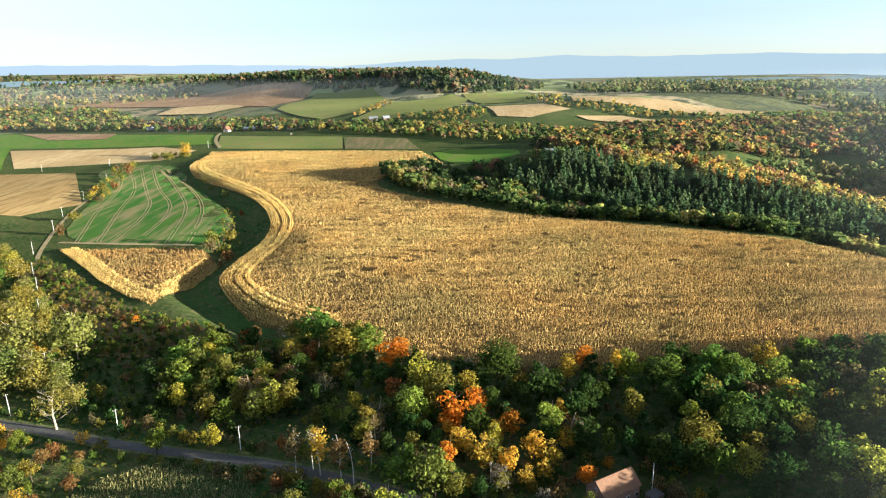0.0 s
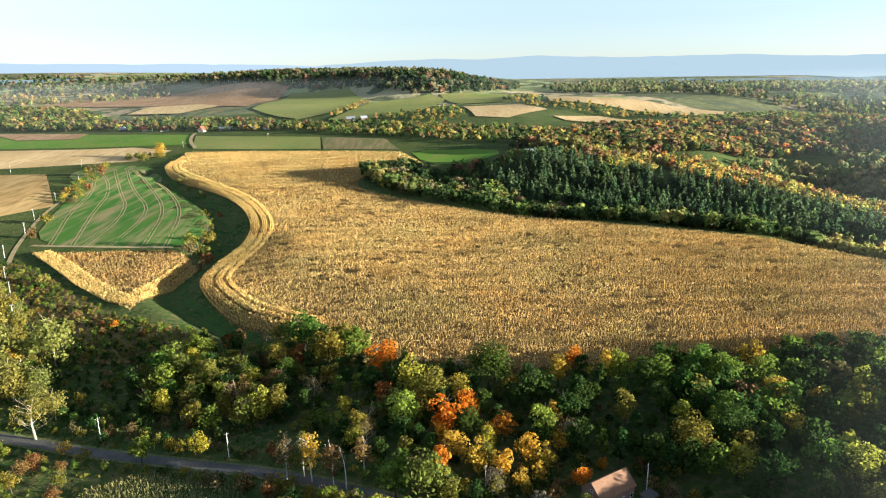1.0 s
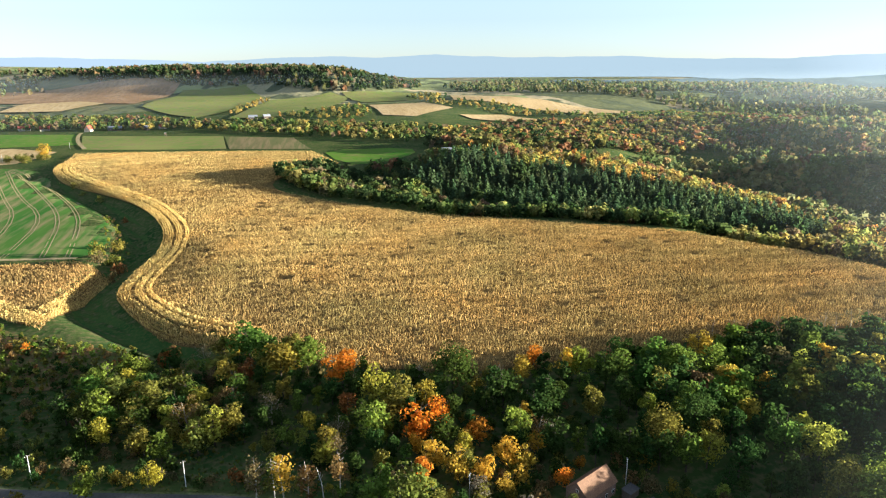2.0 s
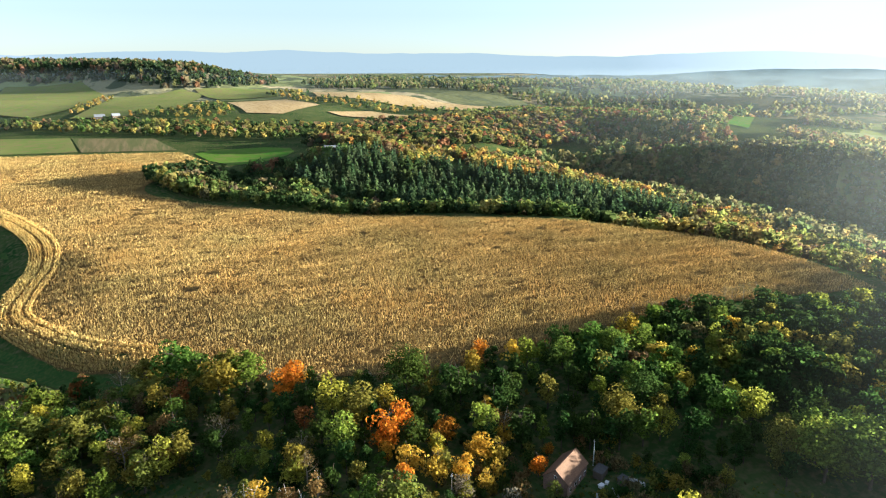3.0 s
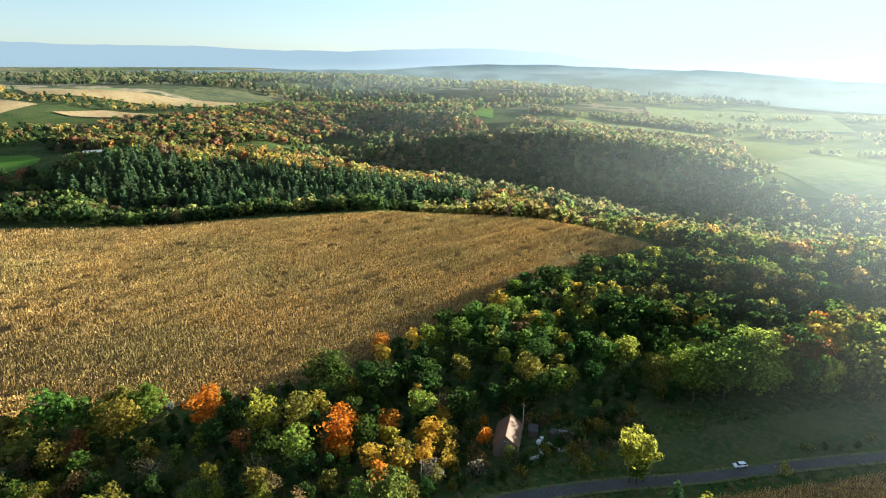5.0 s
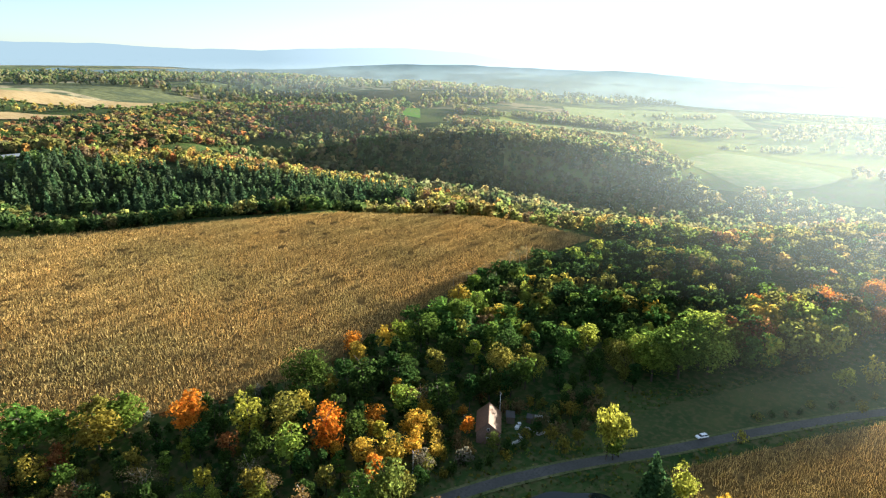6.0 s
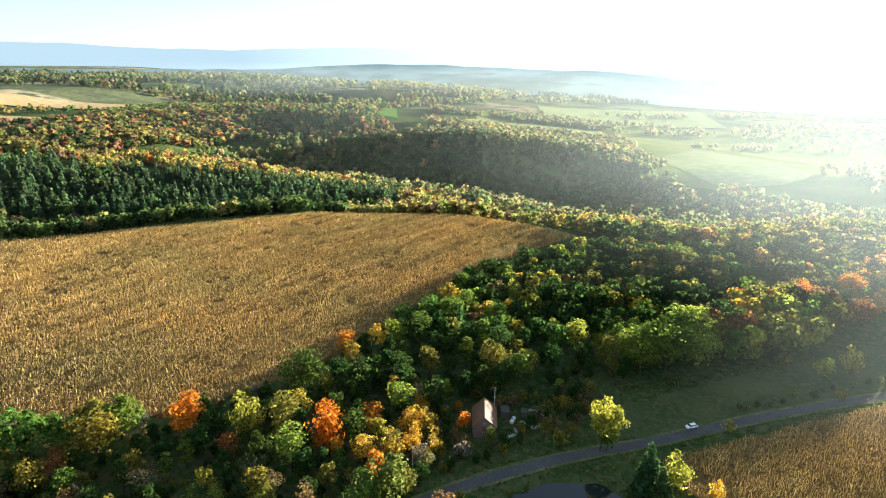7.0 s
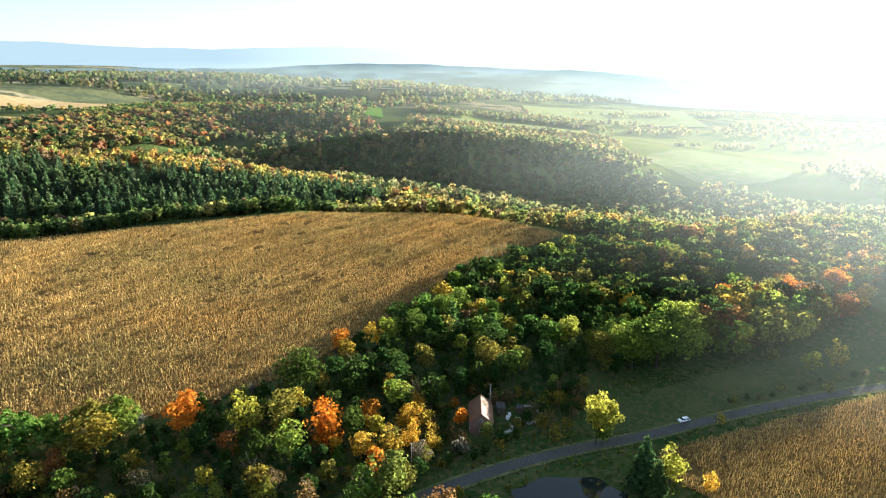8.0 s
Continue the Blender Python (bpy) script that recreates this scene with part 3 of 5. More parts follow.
def shapes_for(kind, rng, variants, make_crown, make_trunk, bark):
    SHAPES[kind] = [(make_crown(rng), mesh_of(kind + "_trunk", *make_trunk(rng), [bark])) for _ in range(variants)]


R = np.random.default_rng(7)
# shapes are made 10 m high and scaled in place
shapes_for("broadleaf_tree", R, 7, lambda g: round_crown(g, 10, g.uniform(2.8, 3.7), 950, 0.44, g.uniform(0.0, 0.12), int(g.integers(22, 36))), lambda g: limbs(g, 10, 3.2, 0.032), bark_mat)
shapes_for("great_tree", R, 4, lambda g: round_crown(g, 10, g.uniform(3.8, 4.6), 3000, 0.32, g.uniform(0.05, 0.15), 42), lambda g: limbs(g, 10, 3.4, 0.03, 10), bark_mat)
shapes_for("willow_tree", R, 3, lambda g: round_crown(g, 10, g.uniform(4.4, 5.2), 1150, 0.5, 0.05, 40), lambda g: limbs(g, 10, 3.6, 0.035, 10), pale_bark_mat)
shapes_for("tall_tree", R, 4, lambda g: round_crown(g, 10, g.uniform(3.0, 3.6), 1200, 0.45, g.uniform(0.14, 0.26), 30), lambda g: limbs(g, 10, 2.8, 0.028, 9), bark_mat)
shapes_for("slender_tree", R, 4, lambda g: round_crown(g, 10, g.uniform(2.1, 2.7), 900, 0.43, 0.1, 24), lambda g: limbs(g, 10, 2.0, 0.024), bark_mat)
shapes_for("birch_tree", R, 4, lambda g: round_crown(g, 10, g.uniform(1.8, 2.3), 650, 0.32, 0.2, 30), lambda g: limbs(g, 10, 1.7, 0.022, 9, 2), birch_mat)
shapes_for("bare_tree", R, 4, lambda g: twig_cloud(g, 10, g.uniform(3.0, 3.7), 700, 0.42), lambda g: limbs(g, 10, 3.0, 0.035, 12, 5, 0.2), pale_bark_mat)
shapes_for("spruce_tree", R, 4, lambda g: cone_crown(g, 10, g.uniform(2.2, 2.7), 1300, 0.62), lambda g: tube([(0, 0, -0.5), (0, 0, 9)], [0.2, 0.03], 6), bark_mat)
shapes_for("bush", R, 5, lambda g: round_crown(g, 10, g.uniform(6.0, 7.5), 240, 1.25, -0.05, 20), lambda g: limbs(g, 8, 4.0, 0.03, 6, 0, 0.08), bark_mat)
crown_cache = {}


def plant(kind, x, y, h, colour, rng, label, group="", wide=1.0):
    """One tree or bush: an empty at its foot with trunk and crown."""
    k = int(rng.integers(len(SHAPES[kind])))
    if (kind, k, colour) not in crown_cache:
        crown_cache[kind, k, colour] = mesh_of(kind + "_crown", *SHAPES[kind][k][0], [leaf_mats[colour]])
    ob = new(kind)
    # a gap of lower growth lets the low sun reach the farmhouse roof
    along, aside = (x - 48.5) * 0.94 - (y - 167) * 0.342, (x - 48.5) * 0.342 + (y - 167) * 0.94
    if 7 < along < 95 and abs(aside) < 7.5:
        h = min(h, 3.4 + 0.16 * along)
    s = h / 10
    ob.matrix_basis = Matrix.LocRotScale((x, y, float(height(x, y)) - 0.1), Euler((0, 0, rng.uniform(0, 6.28))), (s * wide, s * wide, s))
    for name, me in (("trunk", SHAPES[kind][k][1]), ("crown", crown_cache[kind, k, colour])):
        p = new(name, me)
        p.parent = ob
    return tagged(ob, label, "bush" if kind == "bush" else "tree", group)


WORDS = dict(green="leafy green", dark="dark green", olive="olive green turning", lime="yellow green", yellow="golden yellow", orange="bright orange", russet="russet brown",
             brown="brown half-bare", willow="silvery olive", grey="grey leafless", spruce="dark green", pine="deep green")
TAKEN = []

# trees that stand out: x, y, height, colour
FIELD_EDGE = [(-20, 239, 14, "orange"), (-56, 270, 17, "green"), (-66, 276, 13, "olive"), (-48, 263, 14, "green"), (-38, 262, 13, "olive"), (-76, 282, 11, "brown"), (-43, 251, 15, "olive"), (-33, 255, 14, "green"), (-60, 263, 7, "lime"), (-23, 204, 9, "brown"), (-11, 201, 13, "lime"), (-9, 223, 13, "lime"),
    (2, 199, 13, "orange"), (11, 205, 11, "orange"), (22, 196, 9, "orange"), (20, 227, 15, "dark"), (-40, 210, 10, "green"), (-1, 214, 13, "olive"), (8, 217, 10, "yellow"), (5, 186, 10, "yellow"), (14, 182, 9, "olive"),
    (28, 183, 9, "yellow"), (33, 181, 8, "yellow"), (-14, 171, 13, "green"), (-4, 169, 14, "olive"), (50, 179, 5, "orange")]
LEFT_SIDE = [(-80, 197, 9, "lime"), (-97, 194, 10, "green"), (-130, 192, 7, "russet"), (-115, 175, 6, "russet"), (-143, 195, 9, "green"), (-131, 181, 8, "olive"), (-133, 175, 9, "olive"), (-140, 224, 11, "willow"),
    (-163, 269, 21, "willow"), (-184, 265, 20, "willow"), (-167, 244, 15, "willow"), (-209, 298, 16, "willow"), (-177, 243, 16, "willow"), (-101, 243, 14, "olive"), (-110, 246, 13.5, "green"), (-87, 239, 14, "olive"),
    (-74, 226, 13.5, "brown"), (-64, 218, 13.5, "lime"), (-90, 275, 10, "russet"), (-79, 268, 10, "brown"), (-97, 270, 8, "russet"), (-106, 277, 5, "orange"), (-90, 289, 9, "russet")]
WOOD_EDGE = [(54, 237, 11, "orange"), (68, 223, 14, "green"), (82, 218, 14, "green"), (100, 225, 14, "green"), (121, 229, 13, "yellow"), (119, 206, 12, "yellow"), (79, 181, 15, "olive"), (64, 201, 13, "olive"), (92, 185, 15, "dark"),
    (105, 218, 15, "green"), (120, 218, 14, "green"), (153, 210, 11, "lime"), (120, 162, 14, "lime"), (112, 167, 14, "green"), (65, 177, 13, "dark"), (95, 164, 13, "dark"), (35, 213, 14, "dark"), (43, 202, 14, "dark")]
WOOD_RIGHT = [(118, 133, 17, "green"), (127, 125, 19, "green"), (109, 141, 14, "olive"), (137, 116, 17, "lime"), (123, 140, 17, "lime"), (136, 132, 20, "green"), (116, 146, 15, "olive"), (150, 121, 19, "lime"), (155, 111, 16, "olive"), (129, 135, 20, "green"), (142, 126, 19, "green"), (148, 115, 17, "olive"), (160, 105, 17, "russet"), (190, 96, 16, "olive"), (169, 97, 15, "yellow"), (214, 82, 16, "orange"), (236, 65, 15, "orange"),
    (208, 72, 15, "olive"), (211, 59, 15, "russet"), (154, 69, 11, "lime"), (167, 60, 12, "yellow"), (133, 203, 10, "yellow"), (158, 186, 9, "yellow"), (180, 156, 10, "yellow"), (191, 137, 9, "yellow"), (193, 145, 8, "brown")]
for x, y, h, c in FIELD_EDGE + LEFT_SIDE + WOOD_EDGE + WOOD_RIGHT:
    kind = "bare_tree" if c in ("grey", "brown") else "willow_tree" if c == "willow" else "tall_tree" if h >= 13 and x < 0 and y > 230 else "great_tree" if h >= 15 else "broadleaf_tree"
    plant(kind, x, y, h * (1.36 if -30 < x < 40 and y < 230 else 1.15), c, R, WORDS[c] + (" willow beside the lane" if c == "willow" else " broadleaf tree at the valley wood's edge"), wide=1.0 if c == "willow" else 1.4 if h >= 17 or kind == "tall_tree" else 1.12)
    TAKEN.append((x, y, h * 0.36))
for x, y, h, c in ((-48, 182, 16, "brown"), (-40, 181, 17, "yellow"), (-33, 178, 16, "russet"), (-24, 182, 14, "brown"), (-43, 184, 15, "olive")):
    plant("birch_tree", x, y, h * 1.12, c, R, WORDS[c] + " birch with a white trunk", "row of birches", 1.1)
    TAKEN.append((x, y, 4))
plant("bare_tree", -140, 211, 17, "willow", R, "half-bare pale willow beside the road", wide=1.3)
TAKEN.append((-140, 211, 6))
snag = tagged(new("dead_tree"), "dead leafless birch with a white trunk", "tree")
snag.location = (-29, 176, float(height(-29, 176)))
g = np.random.default_rng(3)
p = new("trunk", mesh_of("trunk", *limbs(g, 15, 2.0, 0.026, 5, 1, 0.55, 1.0), [birch_mat]))
p.parent = snag
plant("tall_tree", 61.5, 125, 18, "lime", R, "yellow green tree with spreading limbs beside the tall one", wide=0.8)
plant("tall_tree", 58, 128, 22, "lime", R, "tall yellow green tree catching the sun by the road", wide=0.66)
plant("broadleaf_tree", 59, 126, 13, "green", R, "lower green tree under the tall one by the road", wide=1.0)
plant("spruce_tree", 44, 108, 19, "spruce", R, "dark green spruce beside the pond", wide=1.45)
plant("spruce_tree", 40, 103, 15, "spruce", R, "lower dark green spruce beside the pond", wide=1.35)
plant("broadleaf_tree", 49, 101, 16, "lime", R, "yellow green tree lit from behind beside a spruce")
plant("broadleaf_tree", 52, 90, 8, "yellow", R, "golden bush-like tree beside the maize")
BUSHES = [(93, 94, 5, "yellow"), (161, 84, 6, "olive"), (142, 62, 5, "olive"), (53, 141, 7, "olive"), (28, 164, 7, "grey"), (30, 176, 7, "yellow"), (-117, 197, 5, "olive"), (-126, 202, 5, "yellow"), (-154, 307, 5, "orange"),
    (-242, 353, 8, "olive"), (-228, 381, 8, "willow"), (-200, 308, 9, "olive"), (-55, 195, 6, "russet"), (-60, 179, 6, "brown"), (-69, 180, 5, "brown"), (-52, 174, 6, "russet"), (-94, 190, 3, "olive")]
for x, y, h, c in BUSHES:
    plant("bush", x, y, h, c, R, WORDS[c] + " bush on rough grass", wide=0.75)
    TAKEN.append((x, y, h * 0.5))


def scatter(rng, poly, spacing, keep=1.0, clear=()):
    """Loose points in a plan outline, no two nearer than about the spacing."""
    xs, ys = [p[0] for p in poly], [p[1] for p in poly]
    nx, ny = int((max(xs) - min(xs)) / spacing) + 1, int((max(ys) - min(ys)) / spacing) + 1
    i, j = np.meshgrid(np.arange(nx), np.arange(ny))
    px = min(xs) + (i.ravel() + 0.5 * (j.ravel() % 2) + rng.uniform(-0.38, 0.38, nx * ny)) * spacing
    py = min(ys) + (j.ravel() + rng.uniform(-0.38, 0.38, nx * ny)) * spacing
    ok = inside(px, py, poly) & (rng.uniform(0, 1, nx * ny) < keep)
    for x, y, r in clear:
        ok &= (px - x) ** 2 + (py - y) ** 2 > r * r
    return px[ok], py[ok]


# the wood between field and valley, tree by tree
SLOPE_WOOD = [(-92, 288), (-30, 250), (18, 231), (72, 230), (150, 236), (212, 228), (262, 206), (280, 180), (255, 120), (222, 100), (150, 112), (100, 138), (78, 152), (63, 176), (44, 184), (18, 177), (0, 172), (-18, 180), (-40, 202), (-62, 214), (-80, 232)]
xs, ys = scatter(R, SLOPE_WOOD, 7.8, 0.98, TAKEN)
order = np.argsort(np.hypot(xs + 60, ys - 40))
deep_wood = []
for n, k in enumerate(order):
    if n >= 150:
        deep_wood.append((float(xs[k]), float(ys[k])))
        continue
    x, y = float(xs[k]), float(ys[k])
    # dark leaves prevail on slope and hollow: their shade put into the palette
    if x < 0:
        pal, pr = ("olive", "dark", "brown", "lime", "green", "russet"), (0.18, 0.55, 0.07, 0.06, 0.12, 0.02)
    elif x < 40 and y < 200:
        pal, pr = ("yellow", "olive", "brown", "orange", "dark", "lime"), (0.44, 0.12, 0.08, 0.16, 0.06, 0.14)
    else:
        pal, pr = ("dark", "green", "olive", "lime", "brown", "yellow"), (0.72, 0.10, 0.08, 0.03, 0.05, 0.02)
    c = str(R.choice(pal, p=pr))
    kind = "bare_tree" if c == "brown" and R.random() < 0.6 else str(R.choice(("broadleaf_tree", "slender_tree"), p=(0.5, 0.5)))
    plant(kind, x, y, R.uniform(9, 14) if x < -2 else R.uniform(9.5, 17), c, R, WORDS[c] + " tree in the valley wood", "trees of the valley wood", R.uniform(0.95, 1.2))
xs, ys = scatter(R, [(-100, 292), (-30, 254), (18, 236), (66, 232), (66, 190), (40, 192), (0, 180), (-18, 184), (-40, 204), (-62, 216), (-86, 234), (-112, 236), (-130, 262)], 6.3, 0.95)
undergrowth = [(float(x), float(y)) for x, y in zip(xs, ys)]
for x in np.arange(-66, 140, 4.2):
    c = str(R.choice(("brown", "olive", "russet", "grey", "yellow"), p=(0.4, 0.25, 0.15, 0.1, 0.1)))
    ey = float(np.interp(x, [-70, -30, 18, 72, 150], [286, 258, 236, 235, 241]))
    plant("bush", float(x), ey + R.uniform(-2, 2), R.uniform(3, 6), c, R, WORDS[c] + " bush fringing the maize", "bushes fringing the maize", 0.7)
# brown, nearly bare trees along the field's edge
for x in np.arange(136, 215, 7.5):
    plant("bare_tree", float(x), 240 + R.uniform(-2, 2), R.uniform(10, 13), "brown", R, "brown half-bare tree at the field's edge", "bare trees along the field", 1.1)
# scrub on the left bank and along the lane
xs, ys = scatter(R, [(-338, 600), (-322, 600), (-345, 690), (-372, 790), (-392, 800), (-362, 700)], 11, 0.8)
for x, y in zip(xs, ys):
    c = str(R.choice(("olive", "willow", "brown", "yellow")))
    plant("bush", float(x), float(y), R.uniform(4, 8), c, R, WORDS[c] + " bush along the field boundary", "bushes along the field boundary", 0.8)
xs, ys = scatter(R, [(-330, 868), (-352, 845), (-380, 850), (-372, 872), (-350, 888)], 9, 0.9)
for x, y in zip(xs, ys):
    c = str(R.choice(("olive", "willow")))
    plant("bush", float(x), float(y), R.uniform(6, 9), c, R, WORDS[c] + " bush beside the golden tree", "bushes beside the golden tree", 0.8)
SCRUB = [(-120, 300), (-100, 255), (-125, 235), (-180, 290), (-260, 370), (-290, 430), (-250, 400), (-200, 360), (-160, 315)]
for area, gap in (([(18, 181), (36, 188), (62, 180), (78, 160), (97, 142), (84, 133), (62, 145), (40, 152), (12, 165)], 5.2), ([(-145, 238), (-100, 225), (-72, 206), (-100, 204), (-132, 214)], 7), ([(-55, 178), (-20, 172), (-22, 164), (-58, 166)], 7)):
    xs, ys = scatter(R, area, gap, 0.9, [(48.5, 167, 8.5), (44, 164.5, 7), (53, 170, 7), (60, 161, 5.5), (64, 158, 4)])
    for x, y in zip(xs, ys):
        c = str(R.choice(("dark", "olive", "dark", "brown")))
        plant("bush", float(x), float(y), R.uniform(3.5, 6.5), c, R, WORDS[c] + " bush near the road", "bushes near the road", 0.8)
xs, ys = scatter(R, SCRUB, 11, 0.85, TAKEN)
for x, y in zip(xs, ys):
    c = str(R.choice(("olive", "brown", "brown", "willow", "dark")))
    plant("bush", float(x), float(y), R.uniform(2.5, 5), c, R, WORDS[c] + " bush on the rough bank", "bushes on the bank", 0.8)
for x, y, h, c in ((34, 190, 11, "dark"), (27, 186, 10, "yellow"), (62, 182, 12, "dark"), (70, 174, 10, "olive"), (76, 163, 6, "dark"), (82, 152, 7, "brown"), (90, 144, 8, "olive"), (74, 148, 8, "olive"), (24, 172, 9, "yellow"), (16, 170, 9, "olive"), (68, 140, 7, "brown"), (56, 147, 8, "olive"), (61, 139, 7, "olive"), (65, 150, 7, "dark"), (56, 154, 5, "dark"), (42, 172, 9, "orange"), (40, 160, 8, "olive"), (72, 152, 9, "dark")):
    plant("broadleaf_tree", x, y, h, c, R, WORDS[c] + " tree round the farmyard", "trees round the farmyard", 1.1)
LEFT_FILL = [(-112, 266), (-60, 262), (-52, 215), (-75, 208), (-108, 224), (-125, 246)]
xs, ys = scatter(R, LEFT_FILL, 6.8, 0.95, [(x, y, r * 0.7) for x, y, r in TAKEN])
for x, y in zip(xs, ys):
    c = str(R.choice(("olive", "brown", "lime", "dark", "green"), p=(0.3, 0.15, 0.15, 0.25, 0.15)))
    plant("broadleaf_tree", float(x), float(y), R.uniform(10, 15), c, R, WORDS[c] + " tree at the hollow's edge", "trees at the hollow's edge", 1.1)
LANE = [(-215, 330), (-150, 240), (-150, 226), (-200, 232), (-260, 300), (-330, 440), (-300, 440)]
xs, ys = scatter(R, LANE, 10, 0.85, [(x, y, r * 0.7) for x, y, r in TAKEN])
for x, y in zip(xs, ys):
    c = str(R.choice(("willow", "willow", "olive", "yellow", "green")))
    plant("willow_tree" if c == "willow" else "broadleaf_tree", float(x), float(y), R.uniform(8, 15), c, R, WORDS[c] + " tree along the lane", "trees along the lane", 1.15)
FRONT = [(-150, 200), (-112, 190), (-118, 165), (-150, 150), (-190, 170), (-190, 205)]
xs, ys = scatter(R, FRONT, 8, 0.8, TAKEN)
for x, y in zip(xs, ys):
    c = str(R.choice(("russet", "olive", "green", "yellow", "olive", "brown")))
    plant("broadleaf_tree", float(x), float(y), R.uniform(5, 9), c, R, WORDS[c] + " young tree on the valley floor", "young trees on the valley floor", 1.1)
FRONT2 = [(-50, 172), (-20, 166), (10, 160), (18, 172), (0, 176), (-25, 150), (-60, 160)]
xs, ys = scatter(R, FRONT2, 8, 0.8, TAKEN)
for x, y in zip(xs, ys):
    c = str(R.choice(("olive", "green", "brown", "grey", "dark")))
    plant("broadleaf_tree", float(x), float(y), R.uniform(6, 12), c, R, WORDS[c] + " tree beside the road", "trees beside the road", 1.1)
# taller trees on the near side of the road
xs, ys = scatter(R, [(-56, 160), (-20, 158), (8, 150), (14, 138), (-10, 132), (-50, 142)], 8.5, 0.85)
for x, y in zip(xs, ys):
    c = str(R.choice(("olive", "green", "yellow", "lime", "russet"), p=(0.35, 0.38, 0.12, 0.07, 0.08)))
    plant("broadleaf_tree", float(x), float(y), R.uniform(11, 15), c, R, WORDS[c] + " tree on the near side of the road", "trees on the near side of the road", 1.1)
# bushes along both verges of the road
for k, (x, y) in enumerate(smooth([(-205, 224), (-163, 216), (-115, 201), (-84, 194), (-50, 186), (-15, 170), (10, 160)], 3, closed=False)):
    for side in (-1, 1):
        if R.random() < (0.95 if -110 < x < 5 or x < -130 else 0.6):
            c = str(R.choice(("olive", "dark", "green", "brown", "yellow"), p=(0.3, 0.25, 0.2, 0.15, 0.1)))
            plant("bush", x + R.uniform(-3, 3) + side * 1.2, y + side * R.uniform(5.5, 9), R.uniform(4.0, 7.0) if side < 0 and -70 < x < 5 else R.uniform(2.2, 5.0), c, R, WORDS[c] + " bush on the road verge", "bushes on the road verge", 0.75)
# hedge between the road and the meadow
for k, (x, y) in enumerate(smooth([(112, 92), (135, 74), (158, 57), (180, 36), (205, 8)], 2, closed=False)):
    c = ("dark", "olive", "dark", "brown")[k % 4]
    plant("bush", x + R.uniform(-1.5, 1.5), y + R.uniform(-1, 2), R.uniform(2.2, 4.2), c, R, WORDS[c] + " bush in the roadside hedge", "hedge along the road", 0.85)
# bushes on the stream bank between the crops
for x, y, h, c in ((-163, 445, 7, "brown"), (-156, 452, 6, "olive"), (-168, 462, 8, "olive"), (-160, 480, 6, "willow"), (-175, 560, 4, "russet"), (-215, 640, 5, "olive"), (-240, 675, 4, "olive"), (-255, 700, 5, "willow"), (-150, 440, 6, "russet"), (-148, 420, 5, "brown"),
                   (-330, 640, 6, "olive"), (-335, 665, 7, "russet"), (-345, 700, 6, "olive"), (-352, 735, 8, "russet"), (-322, 610, 5, "brown"), (-365, 770, 6, "olive"), (-375, 800, 5, "olive"), (-350, 845, 6, "olive"), (-362, 860, 5, "willow"), (-310, 540, 6, "olive"), (-300, 500, 6, "russet")):
    plant("bush", x, y, h * 1.5, c, R, WORDS[c] + " bush on the ditch bank", "bushes along the ditch", 0.85)
plant("broadleaf_tree", -338, 872, 21, "yellow", R, "golden yellow tree alone between fields", wide=1.2)


# ---------------------------------------------------------------- joined woods
def woods(name, patches, quads, label, rng, spruce_quads=None, spots=None, gaps=-9.0, muted=0.0, mat=None, vary=0.25):
    """Woods past counting: each patch is (outline, spacing, low, high, palette); one mesh of tinted trees."""
    g = np.random.default_rng(11)
    rounds = [round_crown(g, 10, g.uniform(3.8, 4.8), quads, 2.05 * (60 / quads) ** 0.5, 0.0, 16) for _ in range(6)]
    cones = [cone_crown(g, 10, 3.3, spruce_quads or quads, 2.3 * (60 / (spruce_quads or quads)) ** 0.5) for _ in range(4)]
    vs, fs, ts, base = [], [], [], 0
    for outline, spacing, low, high, palette in patches:
        px, py = scatter(rng, smooth(outline, 1), spacing) if outline else np.array(spots).T
        pz = height(px, py)
        names = list(palette)
        w = np.array([palette[k] for k in names], float)
        for x, y, z in zip(px, py, pz):
            if any((x - a) ** 2 + (y - b) ** 2 < r * r for a, b, r in GLADE):
                continue
            # kinds grow in drifts
            if noise.noise((x / 140, y / 110, 8.0)) + 0.5 * noise.noise((x / 40, y / 40, 2.0)) < gaps:
                continue
            drift = noise.noise((x / 45, y / 45, 3.0))
            ww = w * np.array([1 + 0.9 * noise.noise((x / 60, y / 60, q * 7.7)) * 1.6 for q in range(len(w))]).clip(0.05)
            c = names[int(rng.choice(len(w), p=ww / ww.sum()))]
            v, f = (cones if c in ("spruce", "pine") else rounds)[int(rng.integers(4))]
            h = rng.uniform(low, high) * (1 + 0.12 * drift)
            t = rng.uniform(0, 6.28)
            s = h / 10
            fat = s * rng.uniform(0.9, 1.2)
            ct, st = math.cos(t) * fat, math.sin(t) * fat
            q = np.empty_like(v)
            q[:, 0], q[:, 1], q[:, 2] = v[:, 0] * ct - v[:, 1] * st + x, v[:, 0] * st + v[:, 1] * ct + y, v[:, 2] * s + z
            vs.append(q)
            fs.append(f + base)
            base += len(v)
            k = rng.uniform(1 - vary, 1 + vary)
            # muted greys the leaves; on far woods this puts haze into their colour
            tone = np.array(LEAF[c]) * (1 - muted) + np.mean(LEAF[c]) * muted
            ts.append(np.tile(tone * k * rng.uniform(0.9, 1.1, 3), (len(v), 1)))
    me = mesh_of(name, np.concatenate(vs), np.concatenate(fs), [mat or woods_mat], tints=np.concatenate(ts))
    return tagged(new(name, me), label, "woods", kind="stuff")


